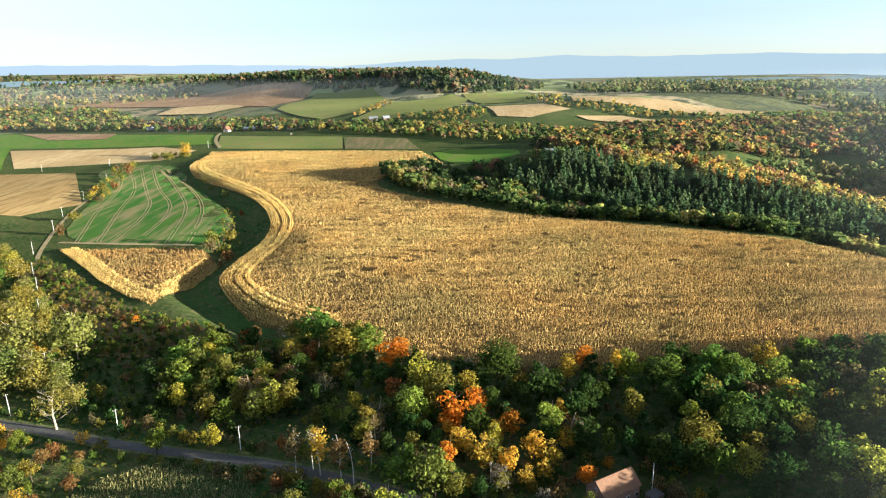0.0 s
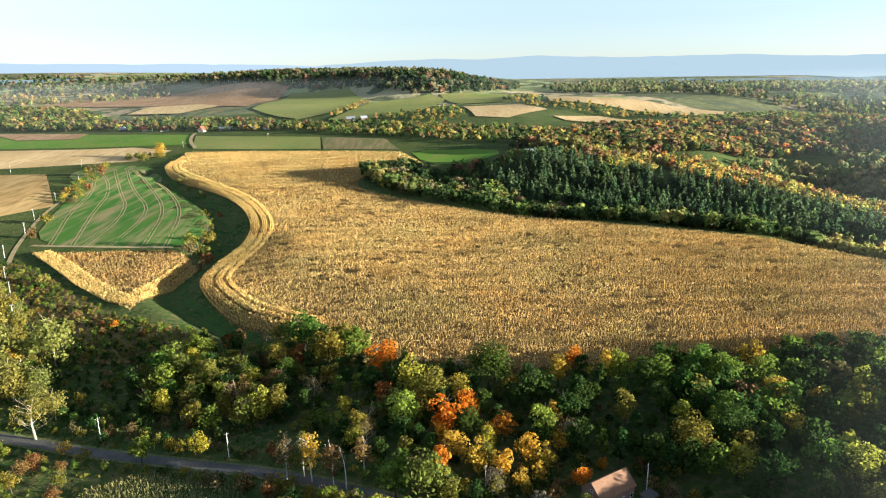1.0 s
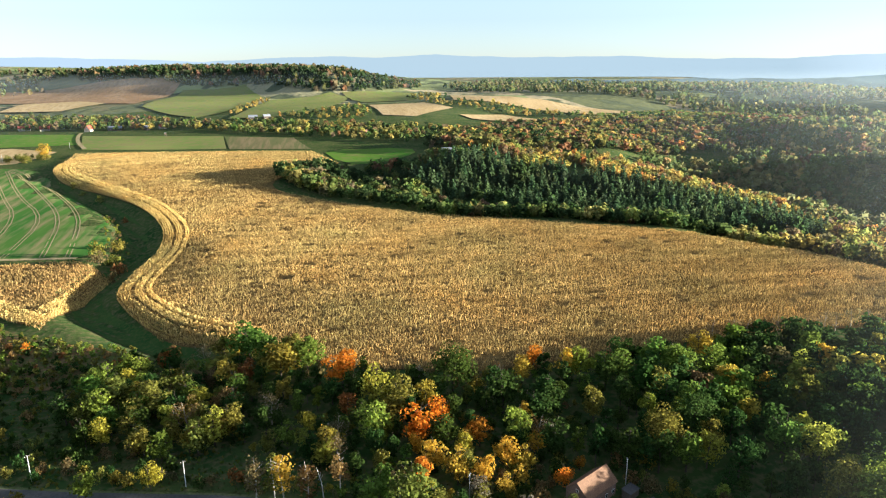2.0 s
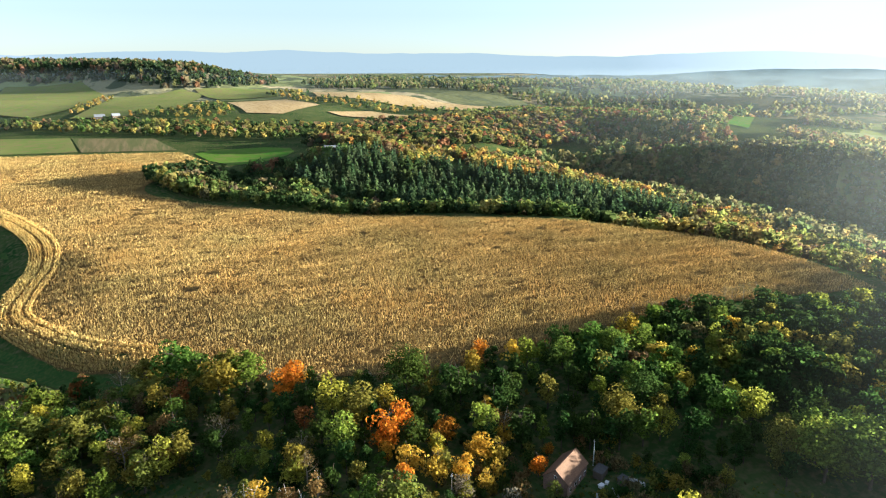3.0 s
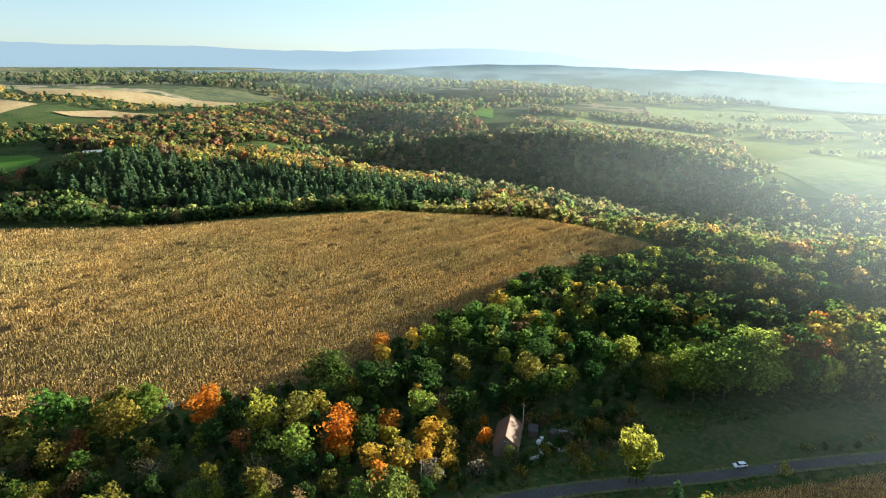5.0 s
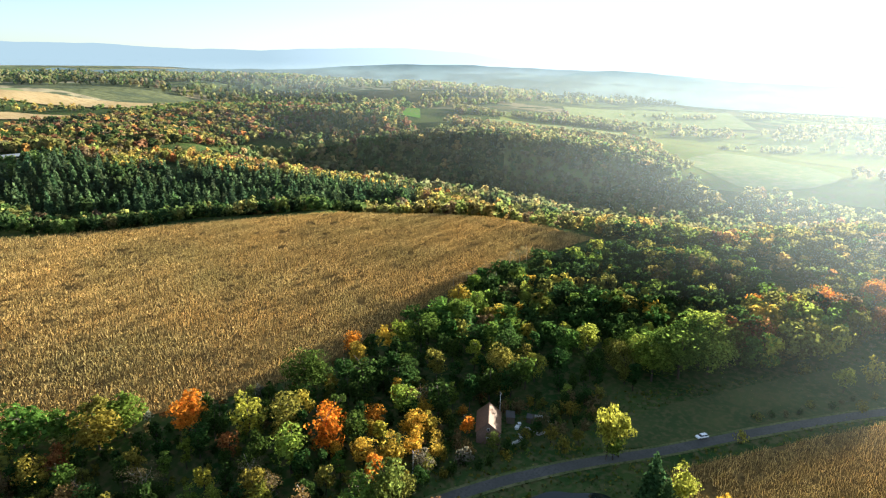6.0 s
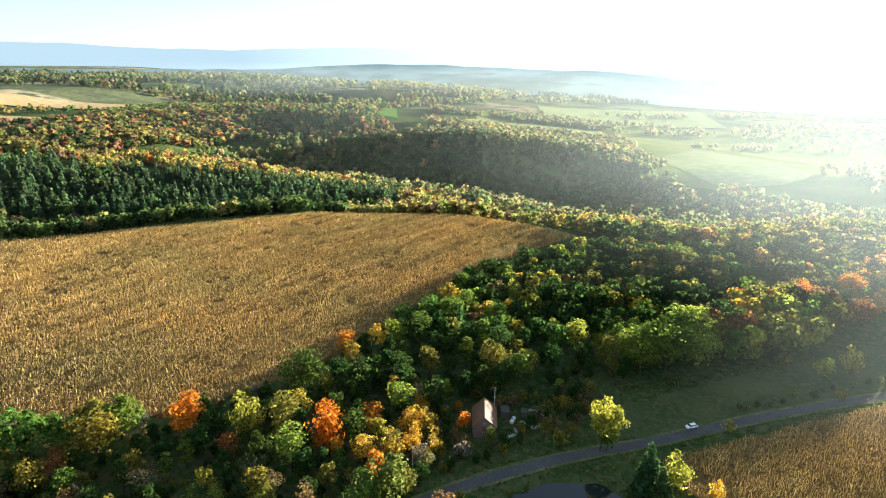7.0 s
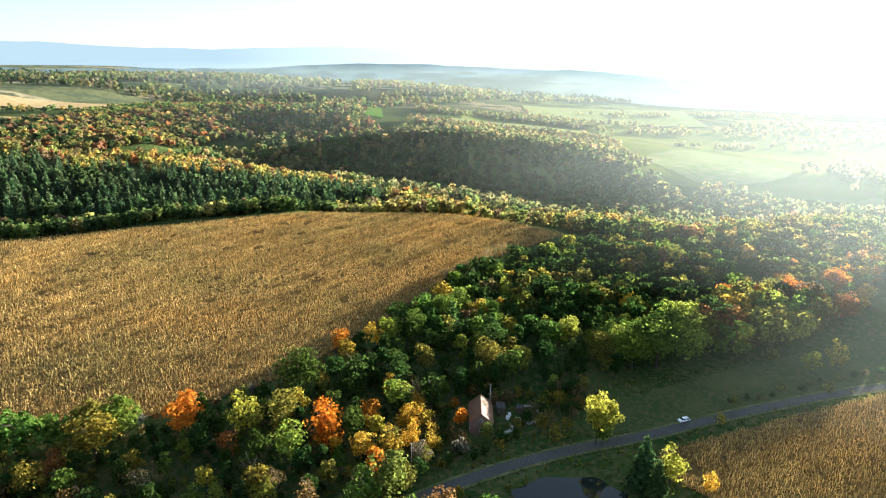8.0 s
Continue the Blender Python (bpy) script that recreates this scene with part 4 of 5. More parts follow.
GLADE = [(232, 612, 14), (243, 645, 18), (255, 680, 17)]    # a grassy glade among the spruces
AUTUMN = dict(green=3.2, olive=4, yellow=0.9, orange=0.2, russet=0.6, brown=0.8, lime=1.0, dark=1.6)
# mostly dark leaves: shade on the wood's front rows painted by palette
GREENISH = dict(green=3, dark=6, olive=1.2, willow=0.8, lime=0.3, brown=0.5)
CONIFER = dict(spruce=6, pine=2, dark=0.6)
COPPER = dict(russet=0.7, orange=0.3, yellow=2.2, brown=1, olive=3.2, lime=1)
VILLAGE = dict(green=3, olive=4, yellow=0.6, lime=0.6, dark=3, brown=1.2, russet=0.3)
W = np.random.default_rng(5)
# the slope's deep shade is painted in through mostly dark leaves
woods("valley_wood", [(None, 8, 10, 15.5, dict(dark=8, green=2, olive=1.6, lime=0.9, brown=0.3, yellow=0.4))], 330, "dense green and olive wood on the valley slope", W, spots=deep_wood)
woods("undergrowth", [(None, 8, 3, 5.5, dict(dark=4, green=1, brown=1.5, olive=1.5))], 110, "dark bushes below the trees of the valley wood", W, spots=undergrowth)
# real scrub, its leaves kept dark so that colour adds to the shade
woods("hollow_scrub", [([(-176, 290), (-122, 288), (-100, 262), (-98, 232), (-78, 212), (-122, 213), (-146, 228), (-158, 255)], 4.6, 1.8, 4.5, dict(dark=6, green=2, olive=1, brown=0.5))], 110, "dense dark green scrub in the shaded hollow", W)
woods("bank_scrub", [([(-160, 322), (-205, 366), (-245, 410), (-285, 440), (-268, 390), (-225, 320), (-180, 280), (-130, 262), (-90, 290)], 4.0, 1.6, 4.2, dict(russet=0.4, brown=1.2, olive=3, green=3, dark=2)), ([(-160, 440), (-150, 470), (-165, 510), (-180, 560), (-200, 585), (-172, 500)], 5, 1.5, 3.5, dict(olive=2, lime=1, brown=1))], 70, "low russet and olive scrub on the bank", W)
woods("woods_behind_field", [
    ([(-66, 690), (-50, 650), (-16, 600), (41, 549), (141, 483), (226, 436), (262, 420), (285, 450), (200, 520), (110, 590), (40, 650), (-10, 720)], 8.5, 10, 16, GREENISH),
    ([(-66, 690), (-55, 655), (-20, 610), (10, 640), (-10, 700)], 8.5, 15, 20, GREENISH),
    ([(262, 420), (312, 335), (330, 300), (380, 330), (350, 430), (285, 450)], 8.5, 13, 18, dict(olive=3, yellow=2, lime=2, brown=1, green=1)),
    ([(110, 590), (200, 520), (285, 450), (350, 430), (400, 470), (330, 580), (250, 650), (160, 655), (90, 650), (45, 652)], 7.6, 13, 23, CONIFER),
    ([(40, 650), (90, 650), (160, 655), (165, 676), (100, 684), (20, 720)], 9, 10, 15, dict(russet=0.7, orange=0.3, dark=3, spruce=2, green=3, olive=1)),
], 104, "mixed autumn woods with dark spruces on the slope behind the field", W, 110, muted=0.18)
woods("woods_on_ridge", [
    ([(160, 655), (250, 650), (330, 580), (400, 470), (350, 430), (380, 330), (420, 360), (450, 480), (430, 580), (360, 680), (280, 740), (190, 745), (175, 690)], 9.0, 11, 15, dict(COPPER, yellow=3.5, lime=1.8)),
], 90, "copper and golden autumn woods along a ridge", W, muted=0.15)
woods("woods_above_the_road", [
    ([(330, 300), (285, 215), (300, 170), (285, 80), (340, 38), (420, 60), (400, 160), (385, 250), (420, 360), (380, 330)], 9.0, 13, 18, AUTUMN),
    ([(285, 190), (270, 110), (224, 90), (240, 60), (300, 45), (340, 40), (285, 80)], 8.5, 11, 16, dict(AUTUMN, orange=0.8)),
], 230, "golden and olive autumn wood above the road", W, muted=0.15)
woods("wood_edge_above_the_road", [
    ([(142, 102), (170, 80), (206, 56), (222, 102), (160, 118)], 8.0, 18, 23, dict(AUTUMN, orange=0.5)),
    ([(206, 56), (258, 45), (310, 42), (350, 38), (300, 60), (250, 80), (222, 102)], 7.5, 10, 14, dict(AUTUMN, orange=0.6)),
    ([(244, 40), (275, 28), (320, 18), (372, 6), (372, 30), (310, 42), (258, 45)], 8.0, 11, 15, AUTUMN),
], 560, "tall olive and russet trees at the meadow's edge", W)
# willow and greyed tones: haze over the side valley painted into the leaves
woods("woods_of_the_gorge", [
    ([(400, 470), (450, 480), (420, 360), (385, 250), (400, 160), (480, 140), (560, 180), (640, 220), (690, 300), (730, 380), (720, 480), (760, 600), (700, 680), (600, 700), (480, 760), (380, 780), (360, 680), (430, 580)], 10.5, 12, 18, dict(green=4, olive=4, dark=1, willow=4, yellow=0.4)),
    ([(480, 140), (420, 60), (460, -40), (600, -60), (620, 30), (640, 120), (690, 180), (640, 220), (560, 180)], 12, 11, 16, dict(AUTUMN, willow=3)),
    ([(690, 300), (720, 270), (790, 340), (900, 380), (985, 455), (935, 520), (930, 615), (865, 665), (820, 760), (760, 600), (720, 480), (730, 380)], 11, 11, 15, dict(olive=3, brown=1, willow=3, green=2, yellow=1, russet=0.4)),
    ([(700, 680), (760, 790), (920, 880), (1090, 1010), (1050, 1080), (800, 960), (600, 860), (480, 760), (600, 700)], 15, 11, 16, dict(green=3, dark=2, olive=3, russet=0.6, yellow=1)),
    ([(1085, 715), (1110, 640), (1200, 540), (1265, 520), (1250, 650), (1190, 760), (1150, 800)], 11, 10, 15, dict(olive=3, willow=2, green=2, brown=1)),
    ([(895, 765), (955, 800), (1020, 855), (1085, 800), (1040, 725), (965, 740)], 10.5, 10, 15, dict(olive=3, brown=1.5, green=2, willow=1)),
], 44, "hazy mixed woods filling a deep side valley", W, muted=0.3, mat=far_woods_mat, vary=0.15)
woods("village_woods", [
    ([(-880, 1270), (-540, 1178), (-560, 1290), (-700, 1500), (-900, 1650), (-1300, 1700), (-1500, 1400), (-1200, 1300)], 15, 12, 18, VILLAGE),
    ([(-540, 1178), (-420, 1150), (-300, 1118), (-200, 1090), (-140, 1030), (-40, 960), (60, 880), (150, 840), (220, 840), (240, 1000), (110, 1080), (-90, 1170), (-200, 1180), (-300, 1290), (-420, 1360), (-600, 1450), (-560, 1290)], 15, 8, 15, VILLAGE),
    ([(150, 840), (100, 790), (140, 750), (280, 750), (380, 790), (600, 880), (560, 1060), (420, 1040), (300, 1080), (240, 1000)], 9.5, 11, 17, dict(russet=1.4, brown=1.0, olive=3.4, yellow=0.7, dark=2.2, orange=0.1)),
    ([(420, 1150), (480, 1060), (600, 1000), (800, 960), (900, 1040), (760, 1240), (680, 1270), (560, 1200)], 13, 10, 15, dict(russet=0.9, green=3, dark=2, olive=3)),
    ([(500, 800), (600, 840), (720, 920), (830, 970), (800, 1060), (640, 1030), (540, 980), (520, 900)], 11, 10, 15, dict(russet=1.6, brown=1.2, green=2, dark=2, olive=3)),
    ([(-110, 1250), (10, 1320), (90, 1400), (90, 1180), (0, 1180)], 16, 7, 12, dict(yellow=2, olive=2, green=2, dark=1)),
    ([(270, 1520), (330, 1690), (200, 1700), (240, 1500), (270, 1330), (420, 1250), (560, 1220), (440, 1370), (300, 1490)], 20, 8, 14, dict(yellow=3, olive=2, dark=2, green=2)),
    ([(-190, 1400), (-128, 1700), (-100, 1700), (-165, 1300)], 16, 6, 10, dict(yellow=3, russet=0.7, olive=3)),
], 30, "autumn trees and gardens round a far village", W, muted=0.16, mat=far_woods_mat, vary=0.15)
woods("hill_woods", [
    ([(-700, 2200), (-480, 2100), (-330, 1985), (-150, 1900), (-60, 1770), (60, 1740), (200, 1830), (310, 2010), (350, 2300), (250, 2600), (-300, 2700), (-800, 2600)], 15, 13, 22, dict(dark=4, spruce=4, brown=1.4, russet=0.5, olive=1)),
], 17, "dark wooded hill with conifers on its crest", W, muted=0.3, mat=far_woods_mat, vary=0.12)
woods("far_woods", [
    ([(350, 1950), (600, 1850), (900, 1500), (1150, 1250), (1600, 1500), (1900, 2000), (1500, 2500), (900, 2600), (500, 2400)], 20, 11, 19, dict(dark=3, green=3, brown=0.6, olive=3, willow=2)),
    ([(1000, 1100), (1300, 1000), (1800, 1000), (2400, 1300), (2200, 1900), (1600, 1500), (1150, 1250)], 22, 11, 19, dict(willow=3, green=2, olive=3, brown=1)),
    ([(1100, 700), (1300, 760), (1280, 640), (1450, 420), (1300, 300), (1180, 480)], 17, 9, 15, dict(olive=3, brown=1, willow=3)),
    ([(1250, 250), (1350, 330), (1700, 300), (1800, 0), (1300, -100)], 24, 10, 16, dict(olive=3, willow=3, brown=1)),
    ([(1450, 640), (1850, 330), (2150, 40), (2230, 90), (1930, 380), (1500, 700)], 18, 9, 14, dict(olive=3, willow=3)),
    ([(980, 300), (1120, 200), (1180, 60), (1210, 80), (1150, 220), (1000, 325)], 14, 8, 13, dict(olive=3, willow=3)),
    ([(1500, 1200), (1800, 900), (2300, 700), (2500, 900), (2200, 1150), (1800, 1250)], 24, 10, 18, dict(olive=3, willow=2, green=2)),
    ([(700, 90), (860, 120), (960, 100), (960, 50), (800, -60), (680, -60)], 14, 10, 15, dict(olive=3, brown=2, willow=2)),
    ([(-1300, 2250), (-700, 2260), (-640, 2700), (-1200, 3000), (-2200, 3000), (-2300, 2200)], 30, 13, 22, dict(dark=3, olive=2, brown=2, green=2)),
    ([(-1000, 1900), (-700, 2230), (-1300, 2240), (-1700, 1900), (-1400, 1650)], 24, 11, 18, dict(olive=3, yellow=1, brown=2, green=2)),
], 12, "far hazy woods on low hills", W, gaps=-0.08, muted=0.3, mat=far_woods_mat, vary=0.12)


# ---------------------------------------------------------------- maize
def corn_plants(name, outline, spacing, mat, label, rng, tall=2.3, wide=0.55, lift=0.0, bare=0.55, rows=None):
    """Standing dry maize: two crossed ragged blades a plant, thinner where it was flattened."""
    if rows is None:
        px, py = scatter(rng, outline, spacing)
    else:
        px, py = rows
    gap = np.array([0.7 * noise.noise((x / 15, y / 5, 1.5)) + 0.75 * noise.noise((x / 3.5, y / 2.2, 4.0)) for x, y in zip(px, py)])
    lodged = np.array([noise.noise((x / 13, y / 4.5, 11.0)) + 0.5 * noise.noise((x / 90, y / 90, 6.0)) for x, y in zip(px, py)])
    ok = (gap < bare) & (lodged < 0.47)
    px, py, gap = px[ok], py[ok], gap[ok]
    pz = height(px, py) + lift
    n = len(px)
    h = tall * rng.uniform(0.7, 1.1, n) * np.where(gap > bare - 0.16, 0.6, 1.0)
    # an upright ragged blade on the stalk
    turn = rng.uniform(0, 2 * math.pi, n)
    side = np.c_[np.cos(turn), np.sin(turn), rng.normal(0, 0.2, n)] * (wide * rng.uniform(0.2, 0.5, n))[:, None]
    foot = np.c_[px + rng.normal(0, wide * 0.45, n), py + rng.normal(0, wide * 0.45, n), pz + h * 0.35]
    top = foot + np.c_[rng.normal(0, 0.14, (n, 2)) * h[:, None], h * rng.uniform(0.4, 0.75, n)]
    blade = np.stack([foot - side, foot + side, top + side * 0.5, top - side * rng.uniform(0.2, 0.9, (n, 1))], 1).reshape(-1, 3)
    # and a leaf that arches out below the tassel
    out = rng.normal(0, 1, (n, 3)) * [1, 1, 0.4]
    at = np.c_[px + rng.normal(0, wide * 0.45, n), py + rng.normal(0, wide * 0.45, n), pz + h * rng.uniform(0.6, 0.98, n)]
    v = np.concatenate([blade, sprays(rng, at, out, wide * 1.55, 0.5, 0.2)[0]])
    return tagged(new(name, mesh_of(name, v, np.arange(len(v)).reshape(-1, 4), [mat])), label, "maize", kind="stuff")


C = np.random.default_rng(21)
NEAR_FIELD = [(-101, 315), (-125, 352), (-136, 379), (-133, 419), (-128, 460), (-129, 480), (124, 480), (141, 468), (228, 420), (275, 372), (297, 325), (300, 285), (285, 228), (212, 243), (151, 246), (72, 240), (18, 240), (-30, 262), (-70, 290)]
FAR_FIELD = [(-129, 480), (-134, 510), (-168, 588), (-229, 673), (-275, 722), (-292, 758), (-312, 895), (-132, 851), (-25, 819), (2, 722), (-45, 700), (-73, 640), (-16, 585), (41, 534), (124, 480)]
corn_plants("corn_field", NEAR_FIELD, 0.8, corn_mat, "ripe golden brown maize standing in a wide field", C, 2.3, 0.31)
corn_plants("corn_field_beyond", FAR_FIELD, 1.08, corn_mat, "ripe golden brown maize in the field's far end", C, 2.3, 0.32)
corn_plants("corn_wedge", WEDGE, 1.1, corn_brown_mat, "wedge of ripe golden maize between crop and stream", C)
corn_plants("roadside_corn", ROADSIDE_CORN, 0.64, corn_mat, "ripe golden maize beside the road", C, 2.2, 0.22, bare=0.7)
corn_plants("near_corn", NEAR_CORN, 0.75, corn_green_mat, "green maize patch turning brown", C, 2.2, 0.34, bare=0.8)


def grass_tufts(name, outline, count, rng, label):
    """Tall rough grass: crossed ragged blades, past counting."""
    xs, ys = [p[0] for p in outline], [p[1] for p in outline]
    px, py = rng.uniform(min(xs), max(xs), count), rng.uniform(min(ys), max(ys), count)
    line = np.array(smooth(ROAD, 3, closed=False))
    ok = inside(px, py, outline)
    for ax, ay in line[(line[:, 0] > -260) & (line[:, 0] < 240)]:
        ok &= (px - ax) ** 2 + (py - ay) ** 2 > 3.2 ** 2
    for shape in (ROADSIDE_CORN, NEAR_CORN, VALLEY_MEADOW, [(18, 142), (35, 136), (43, 122), (39, 111), (28, 118), (17, 132)]):
        ok &= ~inside(px, py, shape)
    px, py = px[ok], py[ok]
    n = len(px)
    clump = np.array([noise.noise((x / 9, y / 9, 2.0)) for x, y in zip(px, py)])
    s = rng.uniform(0.5, 1.0, n) * (1 + 0.8 * clump.clip(-0.5, 1))
    at = np.c_[px, py, height(px, py) + s * 0.35]
    v, f = sprays(rng, at, np.tile([0.0, 0.0, 0.15], (n, 1)), s * 1.3, 0.7, 0.7)
    pal = np.array([LEAF["green"], LEAF["olive"], (0.13, 0.125, 0.05), (0.07, 0.10, 0.03)])
    pick = np.where(clump > 0.1, rng.integers(0, 2, n), rng.integers(0, 4, n))
    return tagged(new(name, mesh_of(name, v, f, [woods_mat], tints=np.repeat(pal[pick] * 0.8, 4, 0))), label, "grass", kind="stuff")


grass_tufts("rough_grass_tufts", [(-215, 330), (-150, 320), (-90, 280), (-60, 220), (10, 180), (40, 190), (75, 165), (145, 100), (214, 48), (240, 30), (190, -60), (60, -20), (-60, 120), (-210, 140)], 60000, np.random.default_rng(31), "tall rough grass on the valley floor")


def row_points(line, offsets, step):
    pts = np.array(smooth(line, 2, closed=False), float)
    seg = np.r_[0, np.cumsum(np.hypot(*np.diff(pts, axis=0).T))]
    s = np.arange(0, seg[-1], step)
    x, y = np.interp(s, seg, pts[:, 0]), np.interp(s, seg, pts[:, 1])
    k = np.hypot(np.gradient(x), np.gradient(y))
    nx, ny = -np.gradient(y) / k, np.gradient(x) / k
    return np.concatenate([x + nx * o for o in offsets]), np.concatenate([y + ny * o for o in offsets])


EDGE = [(-62, 285), (-101, 313), (-127, 352), (-138, 379), (-135, 419), (-130, 460), (-136, 510), (-170, 588), (-231, 673), (-277, 722), (-294, 758), (-300, 800)]
corn_plants("corn_headland", None, 1, corn_pale_mat, "paler rows of maize along the field's curved edge", C, 2.5, 0.5, 0.3, 0.9, row_points(EDGE, [-1.5, -3.0, -4.5, -6.0, -7.5, -10.5, -12, -13.5, -16.5, -18], 0.45))
WEDGE_EDGE = [(-150, 428), (-153, 380), (-158, 328), (-205, 373), (-237, 411), (-272, 448)]
corn_plants("corn_wedge_edge", None, 1, corn_pale_mat, "paler rows of maize round the wedge", C, 2.4, 0.5, 0.2, 0.9, row_points(WEDGE_EDGE, [-1.0, -2.3, -3.6, -4.9, -6.2, -8.0, -9.3, -10.6, -12], 0.45))

# ---------------------------------------------------------------- house in the valley
brick_mat = flat_material("old_brick", (0.24, 0.15, 0.11), 0.9, 0.45, 0.3)
roof_mats = [flat_material("roof_tile", (0.23, 0.12, 0.065), 0.75, 0.5, 0.35)]
plaster_mat = flat_material("plaster", (0.42, 0.38, 0.31), 0.9, 0.2, 1.0)
white_mat = flat_material("white_paint", (0.75, 0.75, 0.73), 0.6, 0.12, 0.8)
red_roof_mat = flat_material("red_roof", (0.42, 0.09, 0.05), 0.75, 0.3, 0.8)
grey_roof_mat = flat_material("grey_roof", (0.26, 0.28, 0.31), 0.6, 0.25, 0.8)
dark_roof_mat = flat_material("tar_roof", (0.09, 0.085, 0.08), 0.85, 0.4, 0.5)
wood_mat = flat_material("weathered_wood", (0.13, 0.10, 0.075), 0.9, 0.35, 0.3)
concrete_mat = flat_material("concrete", (0.62, 0.61, 0.57), 0.85, 0.2, 0.5)
dark_mat = flat_material("dark_rubber", (0.02, 0.02, 0.022), 0.7, 0.2, 0.2)
gm, gnodes, glinks, gb = material("glass_dark", 0.05)
gb.inputs["Base Color"].default_value = (0.015, 0.02, 0.025, 1)
gb.inputs["Specular IOR Level"].default_value = 0.6
car_paint, cn, cl, cb = material("white_car_paint", 0.3)
cb.inputs["Base Color"].default_value = (0.82, 0.83, 0.85, 1)
cb.inputs["Coat Weight"].default_value = 0.5


def gable_body(length, width, eave, ridge):
    """Walls with gables, along x."""
    bm = bmesh.new()
    rings = []
    for x in (-length / 2, length / 2):
        rings.append([bm.verts.new((x, y, z)) for y, z in ((-width / 2, -0.6), (width / 2, -0.6), (width / 2, eave), (0, ridge), (-width / 2, eave))])
    bm.faces.new(rings[0][::-1])
    bm.faces.new(rings[1])
    for k in range(5):
        bm.faces.new([rings[0][k], rings[0][(k + 1) % 5], rings[1][(k + 1) % 5], rings[1][k]])
    return bm


def roof_slab(length, width, eave, ridge, side, over=0.4, thick=0.16):
    """One slope of a gable roof, with its overhang."""
    bm = bmesh.new()
    run = width / 2
    fall = (ridge - eave) / run
    y1, z1 = side * (run + over), eave - fall * over
    vs = [bm.verts.new((x, y, z + t)) for t in (0.03, thick) for x in (-length / 2 - over, length / 2 + over) for y, z in ((0, ridge), (y1, z1))]
    for f in ((0, 1, 3, 2), (4, 6, 7, 5), (0, 4, 5, 1), (2, 3, 7, 6), (1, 5, 7, 3), (0, 2, 6, 4)):
        bm.faces.new([vs[k] for k in f])
    bmesh.ops.recalc_face_normals(bm, faces=bm.faces[:])
    return bm


def wall_window(parent, x, y, z, w, h, face):
    """A window set on a wall: frame with pane and sill. face: 'x' or 'y' and its sign."""
    axis, sg = face
    d = 0.06
    if axis == "y":
        f = part("window", boxed(x - w / 2, min(y, y + sg * d), z, x + w / 2, max(y, y + sg * d), z + h), white_mat, parent)
        part("pane", boxed(x - w / 2 + 0.09, min(y + sg * d, y + sg * (d + 0.02)), z + 0.09, x + w / 2 - 0.09, max(y + sg * d, y + sg * (d + 0.02)), z + h - 0.09), gm, f)
    else:
        f = part("window", boxed(min(x, x + sg * d), y - w / 2, z, max(x, x + sg * d), y + w / 2, z + h), white_mat, parent)
        part("pane", boxed(min(x + sg * d, x + sg * (d + 0.02)), y - w / 2 + 0.09, z + 0.09, max(x + sg * d, x + sg * (d + 0.02)), y + w / 2 - 0.09, z + h - 0.09), gm, f)
    return f


def house(x, y, turn, length, width, eave, ridge, walls, roof, label, chimney=True, windows=3):
    """A gabled house: walls, two roof slopes, ridge cap, chimney, door and windows."""
    ob = tagged(new("house"), label, "house")
    ob.matrix_basis = pose(x, y, float(height(x, y)), 0, 0, turn)
    part("wall", gable_body(length, width, eave, ridge), walls, ob)
    for s in (-1, 1):
        part("roof_slope", roof_slab(length, width, eave, ridge, s), roof, ob)
    part("ridge_cap", boxed(-length / 2 - 0.45, -0.16, ridge + 0.08, length / 2 + 0.45, 0.16, ridge + 0.26, bevel=0.05), roof, ob)
    if chimney:
        ch = part("chimney", boxed(length * 0.2, 0.5, ridge - 1.2, length * 0.2 + 0.7, 1.2, ridge + 1.0, bevel=0.04), brick_mat, ob)
        part("chimney_cap", boxed(length * 0.2 - 0.08, 0.42, ridge + 1.0, length * 0.2 + 0.78, 1.28, ridge + 1.12), concrete_mat, ch)
    d = part("door", boxed(-0.5, -width / 2 - 0.07, 0.0, 0.5, -width / 2, 2.05), wood_mat, ob)
    part("handle", boxed(0.36, -width / 2 - 0.12, 1.0, 0.44, -width / 2 - 0.07, 1.08), gm, d)
    for k in range(windows):
        wx = -length / 2 + length * (k + 0.6) / windows
        if abs(wx) > 1.2:
            wall_window(ob, wx, -width / 2, 0.9, 1.1, 1.3, ("y", -1))
        wall_window(ob, wx, width / 2, 0.9, 1.1, 1.3, ("y", 1))
    wall_window(ob, -length / 2, 0.0, 0.9, 1.1, 1.3, ("x", -1))
    wall_window(ob, -length / 2, 0.0, eave + 0.3, 0.9, 1.0, ("x", -1))
    wall_window(ob, length / 2, 0.0, 0.9, 1.1, 1.3, ("x", 1))
    return ob


barn = house(48.5, 167.2, 30, 13.5, 8.0, 4.4, 7.8, brick_mat, roof_mats[0], "old brick farmhouse with a weathered red tile roof", False, 4)

